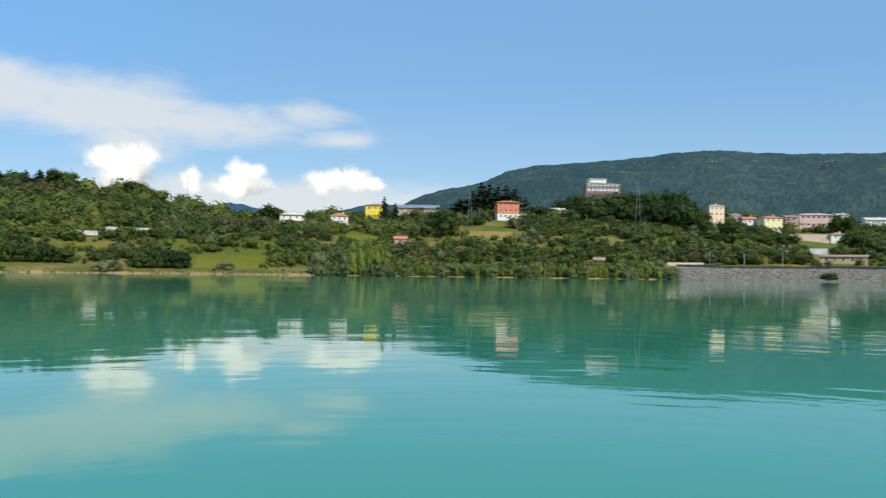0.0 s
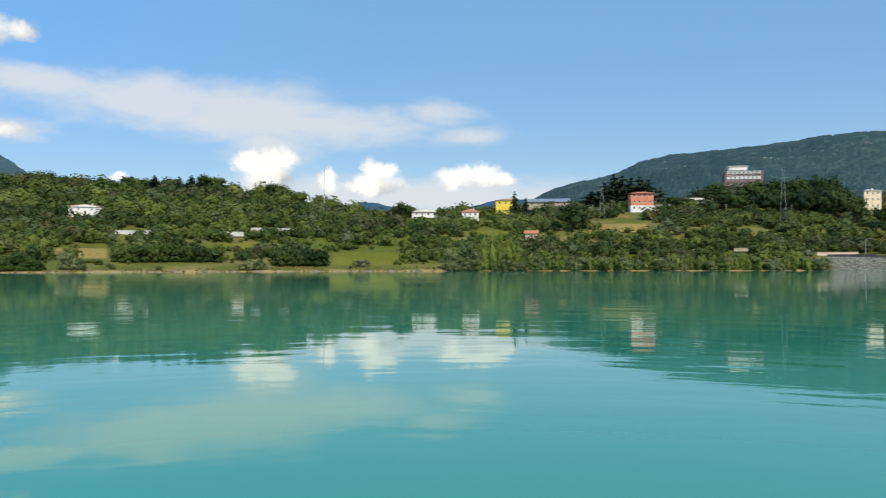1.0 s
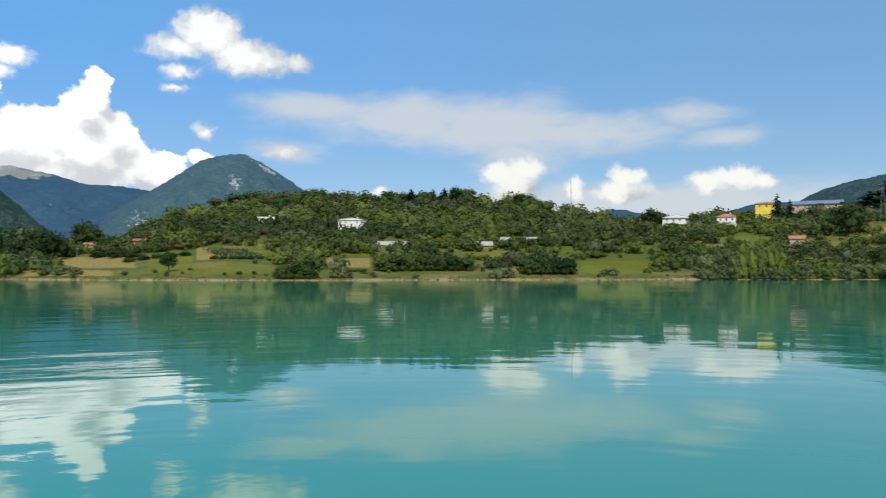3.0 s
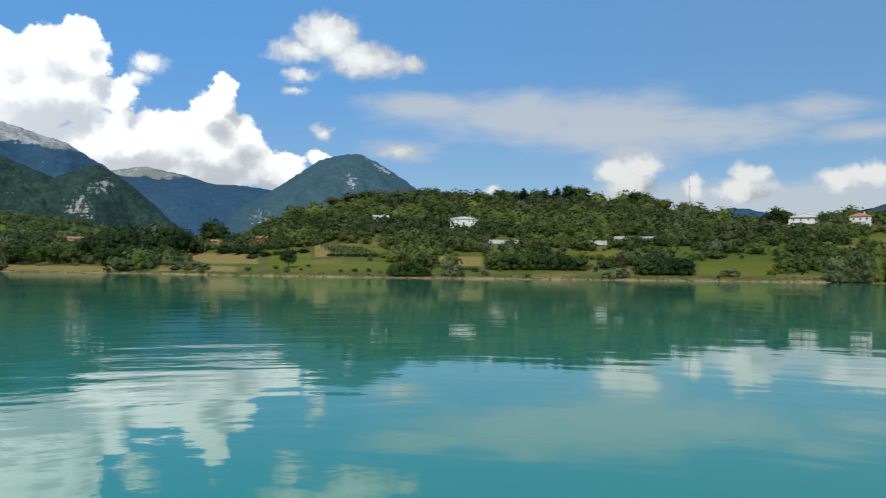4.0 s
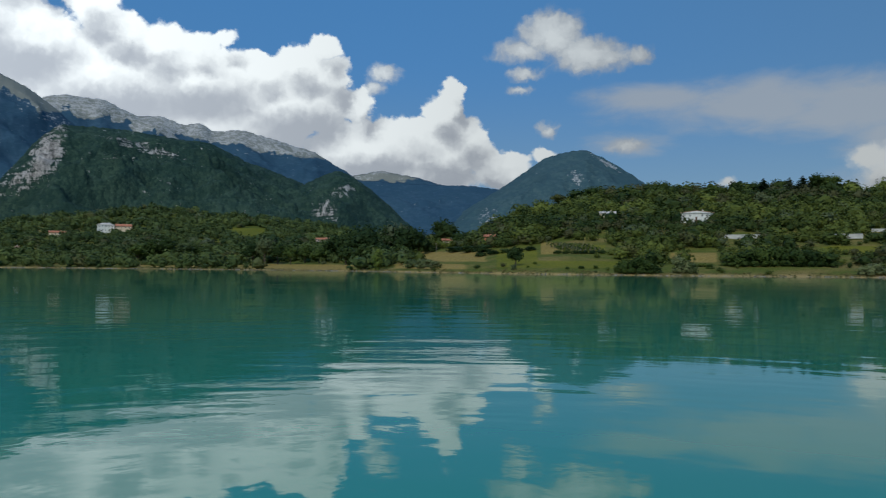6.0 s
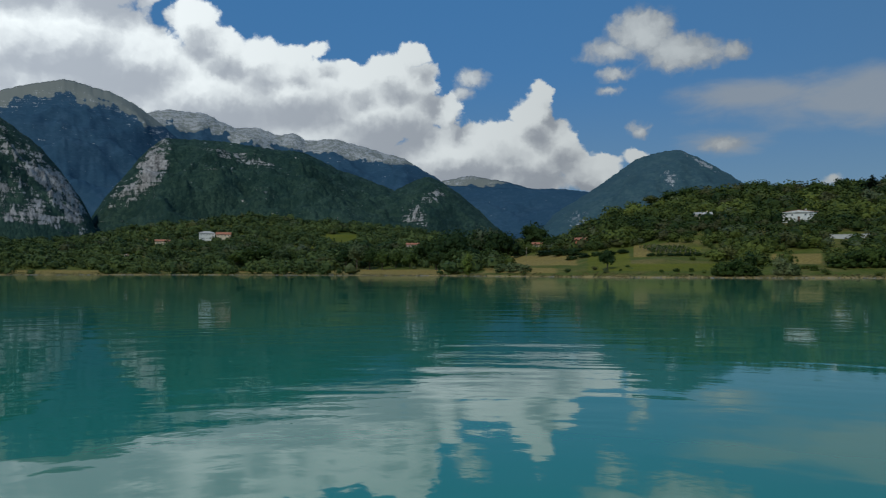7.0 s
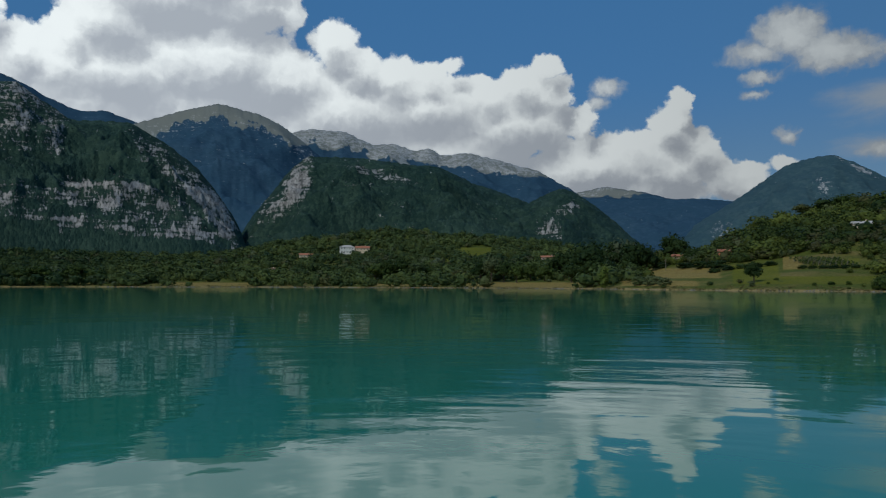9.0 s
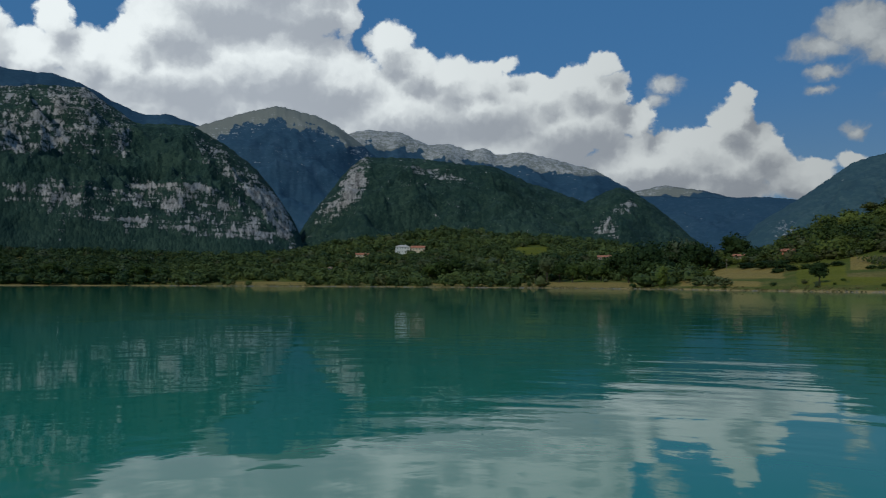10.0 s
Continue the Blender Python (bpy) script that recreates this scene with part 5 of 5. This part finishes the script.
def make_buildings():
    building("house", "bright yellow two-storey house with a tiled roof", 4.95, 452, 3.55, 4.85, 11, 9, "yellow", TILE_BROWN, "hip", 1.3, 2, 3)
    building("house", "small white house with an orange-red hipped roof", 7.5, 450, 3.30, 4.12, 9.5, 8, "white", TILE_RED, "hip", 1.8, 1, 3)
    building("house", "long low white house with a pale shallow roof", 10.75, 455, 3.50, 4.12, 15, 9, "white", TILE_PALE, "front", 1.8, 1, 4, over=0.9)
    building("warehouse", "long grey warehouse with a blue-grey sheet roof", 1.9, 520, 4.0, 4.82, 27, 14, "tan", SHEET, "gable", 2.6, 1, 6, over=0.8, chimney=False, behind=True)
    building("house", "salmon three-storey house with a pale ground floor", -4.55, 440, 3.80, 5.18, 12.0, 10, "salmon", TILE_RED, "hip", 1.1, 3, 4, over=0.8, win=(1.1, 1.1), lower="white", turn=10)
    building("house", "white annex with a flat roof beside the salmon house", -6.0, 445, 3.85, 4.25, 9, 6, "white", TILE_PALE, "flat", 0.3, 1, 3, chimney=False, turn=10)
    building("house", "white house half hidden among trees", -8.1, 500, 4.0, 4.68, 10, 8, "white", TILE_PALE, "gable", 1.5, 1, 3, turn=10)
    hotel = building("hotel", "brown four-storey hotel with rows of pale windows", -11.25, 545, 5.0, 6.32, 23, 12, "brown", CONCRETE, "flat", 0.3, 4, 8, over=0.5, win=(1.5, 1.9), chimney=False, sink=9.0, behind=True, turn=10)
    part("penthouse", boxed((-8.5, 2.5, -4, 4, 13.9, 16.2), (-9.2, 3.2, -4.6, 4.6, 16.203, 16.5)), WALLS["white"], hotel, "white flat-roofed penthouse")
    for k in range(8):
        x = (k + 0.5) / 8 * 23 * 0.92 - 23 * 0.46
        for f in (2, 3):
            part("blind", boxed((x - 1.0, x + 1.0, -6.09, -6.02, f * 3.42 + 0.95, f * 3.42 + 2.75), bevel=0.01), FRAME, hotel, "lowered white blind")
    building("house", "tall cream house with a pale roof terrace", -18.8, 500, 3.55, 4.85, 9.5, 9, "cream", TILE_PALE, "hip", 0.9, 3, 3, turn=28)
    building("house", "small white house among trees", -20.1, 495, 3.5, 4.2, 6, 7, "white", TILE_BROWN, "gable", 1.4, 1, 2, turn=22)
    building("house", "small white house among trees", -21.0, 490, 3.2, 4.0, 8, 7, "white", TILE_RED, "gable", 1.6, 2, 3, turn=22)
    building("house", "yellow two-storey house with a brown hipped roof", -22.4, 488, 2.9, 4.05, 10.5, 9, "lemon", TILE_RED, "hip", 1.5, 2, 3, turn=26)
    building("house", "long pink three-storey house with brown shutters", -25.0, 520, 3.05, 4.15, 20, 11, "pink", TILE_PALE, "hip", 1.0, 2, 6, shutters=True, turn=22)
    building("house", "pink house wing with a low roof", -23.55, 512, 3.05, 4.05, 7, 9, "pink", TILE_BROWN, "gable", 1.2, 2, 2, shutters=True, turn=22)
    building("house", "pale house joined to the long pink one", -26.6, 525, 3.15, 4.12, 7, 9, "white", TILE_PALE, "gable", 1.2, 3, 2, turn=22)
    building("house", "long white low house with a pale roof", -28.6, 530, 3.2, 3.82, 13, 9, "white", TILE_PALE, "gable", 1.7, 2, 6, turn=22)
    building("house", "small white cottage with a brown roof", -26.4, 455, 2.25, 2.9, 8, 7, "white", TILE_BROWN, "hip", 1.3, 1, 2, turn=22)
    building("shed", "low tan building with a rust-coloured roof", -26.8, 400, 0.95, 1.45, 19, 6, "tan", TILE_BROWN, "gable", 0.9, 1, 5, chimney=False, sink=2)
    building("house", "white house with a wide low gable and arched front", 33.8, 372, 3.34, 4.06, 14, 9, "white", TILE_BROWN, "front", 1.1, 1, 5, over=0.5, win=(0.7, 0.9), door=True)
    building("house", "small pale cottage among the trees", 39.8, 415, 3.55, 4.10, 8, 6, "cream", TILE_PALE, "gable", 1.2, 1, 3)
    building("house", "pale pink cottage with a tiled roof", 60.1, 640, 1.68, 2.12, 12, 8, "pink", TILE_RED, "gable", 1.6, 1, 4)
    building("house", "white villa with a terracotta roof", 74.6, 810, 2.2, 2.85, 15, 10, "white", TILE_PALE, "hip", 2.2, 2, 5)
    building("house", "tan villa wing with a terracotta roof", 73.5, 815, 2.3, 2.80, 14, 9, "cream", TILE_RED, "gable", 2.4, 1, 4)
    building("house", "pale house with a tiled roof on the foothill", 77.5, 780, 1.85, 2.25, 13, 8, "cream", TILE_RED, "gable", 1.8, 1, 4)
    building("house", "pale house among trees on the foothill", 79.9, 720, 0.95, 1.15, 7, 6, "white", TILE_BROWN, "gable", 1.0, 1, 2)
    building("house", "low red-roofed house behind the hedge", 47.7, 352, 1.95, 2.42, 10, 7, "salmon", TILE_RED, "gable", 1.1, 1, 3)
    building("house", "low brown house with a tiled roof", 51.0, 400, 1.72, 2.1, 8, 7, "tan", TILE_RED, "gable", 1.1, 1, 3)
    building("shed", "small shed with a rust-red roof", 3.1, 392, 1.95, 2.42, 6, 4, "tan", TILE_RED, "gable", 1.3, 1, 1, chimney=False)


def wall_run(name, label, az0, az1, r, el0, el1, mat, lean=0.0, cat="wall", slices=6):
    """A low wall along the slope, between two directions, with a coping."""
    root = tagged(new(name), label, cat)
    step = (az1 - az0) / slices
    for nm, a, b, t in (("wall", el0, el1, 0.4), ("coping", el1, el1 + 0.035, 0.55)):
        bm = bmesh.new()
        for k in range(slices):
            ring = []
            for az in (az0 + k * step, az0 + (k + 1) * step):
                za, zb = EYE + r * math.tan(radians(a)), EYE + r * math.tan(radians(b))
                if nm == "wall":
                    za -= 0.7
                else:
                    za += 0.003
                for dr, z in ((-t / 2 - (lean if z_low(nm) else 0), za), (t / 2, za), (t / 2, zb), (-t / 2, zb)):
                    ring.append(bm.verts.new(polar(az, r + dr, z)))
            for i in range(4):
                j = (i + 1) % 4
                bm.faces.new([ring[i], ring[j], ring[4 + j], ring[4 + i]])
            if k == 0:
                bm.faces.new(ring[:4])
            if k == slices - 1:
                bm.faces.new(ring[4:])
        bmesh.ops.remove_doubles(bm, verts=bm.verts, dist=0.01)
        bmesh.ops.recalc_face_normals(bm, faces=bm.faces)
        part(nm, bm, mat, root)
    for k in range(slices):
        for back in (1, 6):
            TAKEN.append((az0 + (k + 0.5) * step, r - back, 2.6))
    return root


def z_low(nm):
    return nm == "wall"


def bar(bm, a, b, r, sides=4):
    """A thin bar from a to b."""
    a, b = Vector(a), Vector(b)
    m = Matrix.Translation((a + b) / 2) @ (b - a).to_track_quat("Z", "Y").to_matrix().to_4x4()
    bmesh.ops.create_cone(bm, cap_ends=True, segments=sides, radius1=r, radius2=r, depth=(b - a).length, matrix=m)


def pylon(az, r, top, label, legs=1.3, thick=0.06):
    """A steel lattice mast on two leaning legs, with crossarms."""
    z = float(land(az, r))
    h = EYE + r * math.tan(radians(top)) - z
    root = tagged(new("power_pylon"), label, "pylon")
    root.matrix_world = Matrix.Translation(polar(az, r, z - 0.3)) @ Matrix.Rotation(radians(az), 4, "Z")
    for sx in (-1, 1):
        bm = bmesh.new()
        for sy in (-0.4, 0.4):
            bar(bm, (sx * legs, sy, 0), (sx * 0.25, sy * 0.4, h), thick)
        for k in range(10):
            u, v = k / 10, (k + 1) / 10
            x0, x1 = sx * (legs + (0.25 - legs) * u), sx * (legs + (0.25 - legs) * v)
            s = 1 if k % 2 else -1
            bar(bm, (x0, 0.4 * s * (1 - 0.6 * u), h * u), (x1, -0.4 * s * (1 - 0.6 * v), h * v), thick * 0.6)
        part("leg", bm, STEEL, root)
    bm = bmesh.new()
    for k in range(1, 9):
        u, v = k / 9, (k + 0.6) / 9
        x0, x1 = legs + (0.25 - legs) * u, legs + (0.25 - legs) * min(v, 1)
        bar(bm, (-x0, 0, h * u), (x1, 0, h * min(v, 1)), thick * 0.5)
    part("brace", bm, STEEL, root)
    for u in (0.84, 0.97):
        bm = bmesh.new()
        bar(bm, (-2.0, 0, h * u), (2.0, 0, h * u), thick * 0.8)
        arm = part("crossarm", bm, STEEL, root)
        for x in (-1.9, 0, 1.9):
            bm = bmesh.new()
            bar(bm, (x, 0, h * u - 0.9), (x, 0, h * u), 0.09, 6)
            part("insulator", bm, GLASS, arm)
    return root


def mast(az, r, top):
    z = float(land(az, r))
    h = EYE + r * math.tan(radians(top)) - z
    root = tagged(new("radio_mast"), "thin steel lattice radio mast on the hilltop", "mast")
    root.matrix_world = Matrix.Translation(polar(az, r, z - 0.2)) @ Matrix.Rotation(radians(az), 4, "Z")
    w = 0.45
    corners = [(w * math.cos(a), w * math.sin(a)) for a in (0.3, 2.4, 4.5)]
    for x, y in corners:
        bm = bmesh.new()
        bar(bm, (x, y, 0), (x * 0.5, y * 0.5, h), 0.05)
        part("leg", bm, STEEL, root)
    bm = bmesh.new()
    for k in range(22):
        u, v = k / 22, (k + 1) / 22
        for i in range(3):
            (x0, y0), (x1, y1) = corners[i], corners[(i + 1) % 3]
            bar(bm, (x0 * (1 - 0.5 * u), y0 * (1 - 0.5 * u), h * u), (x1 * (1 - 0.5 * v), y1 * (1 - 0.5 * v), h * v), 0.03)
    part("lattice", bm, STEEL, root)
    bm = bmesh.new()
    bar(bm, (0, 0, h), (0, 0, h + 1.5), 0.04)
    part("aerial", bm, STEEL, root)


def pole(az, r, h, label="slim weathered utility pole", arm=False):
    z = float(land(az, r))
    root = tagged(new("street_lamp" if arm else "utility_pole"), label, "lamp post" if arm else "utility pole")
    root.matrix_world = Matrix.Translation(polar(az, r, z - 0.3)) @ Matrix.Rotation(radians(az), 4, "Z")
    bm = bmesh.new()
    bmesh.ops.create_cone(bm, cap_ends=True, segments=8, radius1=0.16, radius2=0.09, depth=h, matrix=Matrix.Translation((0, 0, h / 2)))
    part("pole", bm, STEEL if arm else WOOD, root)
    bm = bmesh.new()
    if arm:
        bar(bm, (0, 0, h - 0.1), (1.4, 0, h + 0.25), 0.06)
        part("arm", bm, STEEL, root)
        part("lamp_head", boxed((1.2, 2.0, -0.15, 0.15, h + 0.18, h + 0.34), bevel=0.04), FRAME, root)
    else:
        bar(bm, (-0.8, 0, h - 0.5), (0.8, 0, h - 0.5), 0.07)
        part("crossarm", bm, WOOD, root)


def make_dam():
    """The stone-faced embankment with its dark parapet, concrete apron and lamp posts."""
    g = np.random.default_rng(3)
    v0, f0 = ICO1
    vs, fs, o = [], [], 0
    for _ in range(3000):
        az = g.uniform(-33, -15.7)
        rs, rc = float(curve(SHORE, az)), float(curve(CREST, az))
        r = rs + (rc - rs) * g.uniform(0.0, 0.082)
        s = 0.14 + 0.32 * g.uniform() ** 2
        v = v0 * (1 + g.uniform(-0.25, 0.25, (len(v0), 1))) * [s, s * g.uniform(0.7, 1.2), s * 0.7]
        vs.append(v + np.array(polar(az, r, float(land(az, r)) + 0.05)))
        fs.append(f0 + o)
        o += len(v0)
    az = np.arange(-34, -15.2, 0.2)[None, :]
    u = np.linspace(-0.012, 0.085, 14)[:, None]
    edge = np.clip((-15.4 - az) / 0.9, 0, 1)
    R = curve(SHORE, az) + (curve(CREST, az) - curve(SHORE, az)) * np.minimum(u, -0.012 + 0.1 * edge)
    A = az + 0 * R
    a = np.radians(A)
    Z = land(A, R) + 0.06
    sheet = np.stack([-R * np.sin(a), R * np.cos(a), Z], -1).reshape(-1, 3)
    tagged(new("embankment", mesh_from("embankment", sheet, grid_faces(*R.shape)[:, ::-1], GRAVEL, True)), "gravel-faced embankment along the lake", "embankment", kind="structure")
    me = mesh_from("riprap", np.concatenate(vs), np.concatenate(fs), STONE)
    tagged(new("riprap", me), "pale grey riprap stones on the embankment", "stones", kind="stuff")
    for k in range(6):
        a0 = -16.4 - k * 2.8
        rr = float(curve(SHORE, a0 - 1.4)) + 0.09 * float(curve(CREST, a0 - 1.4) - curve(SHORE, a0 - 1.4))
        e = math.degrees(math.atan((float(land(a0 - 1.4, rr)) - EYE) / rr))
        t = wall_run("parapet", "dark low parapet along the top of the embankment", a0, a0 - 2.79, rr, e - 0.10, e + 0.16, DARK_RAIL, cat="parapet")
        t["group"] = "parapet along the embankment"
    wall_run("retaining_wall", "sloping pale concrete apron behind the parapet", -15.8, -18.2, 345, 0.70, 0.88, WALLS["tan"], 2.0, "wall")
    for az, r in ((-20.8, 362), (-23.2, 362), (-25.6, 364), (-28.1, 366), (-18.6, 360)):
        pole(az, r, 6.5, "slim steel street lamp on the embankment road", True)


def make_walls():
    wall_run("retaining_wall", "pale retaining wall along the hillside road", 32.0, 29.7, 340, 2.20, 2.42, CONCRETE)
    wall_run("retaining_wall", "pale retaining wall along the hillside road", 25.8, 23.6, 345, 2.24, 2.40, CONCRETE)
    wall_run("retaining_wall", "pale retaining wall along the hillside road", 23.1, 19.6, 362, 2.60, 2.70, CONCRETE)
    wall_run("retaining_wall", "broken pale wall on the slope", -10.7, -11.6, 337, 1.12, 1.20, WALLS["tan"])
    wall_run("retaining_wall", "tall tan concrete retaining wall below the pink house", -23.6, -26.0, 480, 2.05, 2.80, WALLS["tan"], 4.0)
    wall_run("retaining_wall", "pale stepped concrete wall by the road", -24.8, -25.9, 415, 1.0, 1.85, CONCRETE, 2.0)
    wall_run("terrace_wall", "pale earth terrace wall under the skyline houses", 14.2, 11.6, 425, 3.02, 3.2, WALLS["tan"])


def vine_row(az, el, length, turn):
    """A row of vines on posts."""
    r = ground_at(az, el)[0]
    z = float(land(az, r))
    root = tagged(new("vine_row"), "low row of leafy vines on posts", "vineyard row", "rows of the vineyard")
    root.matrix_world = Matrix.Translation(polar(az, r, z)) @ Matrix.Rotation(radians(az + turn), 4, "Z")
    rise = float(land(az, r + length / 2) - land(az, r - length / 2)) / length
    g = np.random.default_rng(int(az * 100))
    n = int(length * 9)
    c = np.stack([g.uniform(-0.3, 0.3, n), g.uniform(-length / 2, length / 2, n), g.uniform(0.3, 1.5, n)], 1)
    c[:, 2] += c[:, 1] * rise
    v, f = sprays(c, np.tile([0.3, -0.5, 0.6], (n, 1)), 0.28, g)
    me = mesh_from("vines", v, f, LEAF)
    new("vines", me).parent = root
    for k in range(int(length / 4) + 1):
        y = -length / 2 + k * 4
        part("post", boxed((-0.05, 0.05, y - 0.05, y + 0.05, y * rise - 0.3, y * rise + 1.6)), WOOD, root)


def make_small():
    pylon(-1.9, 415, 5.82, "steel lattice power pylon on the slope")
    pylon(-13.8, 400, 6.6, "tall thin steel power pylon before the grove", 1.7)
    mast(18.0, 468, 7.05)
    for az, r, h in ((-1.3, 372, 7), (-5.6, 452, 8), (-2.6, 430, 8), (4.6, 415, 6), (14.6, 440, 7), (13.2, 445, 6), (-14.3, 440, 8), (-10.2, 440, 7), (52.0, 420, 6), (33.2, 360, 6), (43.0, 372, 5)):
        pole(az, r, h)
    for k in range(9):
        vine_row(43.4 - k * 0.33, 1.45, 20.0, 24)
    for k in range(6):
        r = ground_at(43.3 - 0.62 * k, 1.12)[0]
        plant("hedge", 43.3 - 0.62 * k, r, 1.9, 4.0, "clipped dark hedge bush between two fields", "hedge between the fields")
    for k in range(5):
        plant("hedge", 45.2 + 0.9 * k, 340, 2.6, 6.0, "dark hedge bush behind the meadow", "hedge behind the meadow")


make_buildings()
key_plants()
make_walls()
make_dam()
make_small()
waterside()
make_woods()
bank_details()
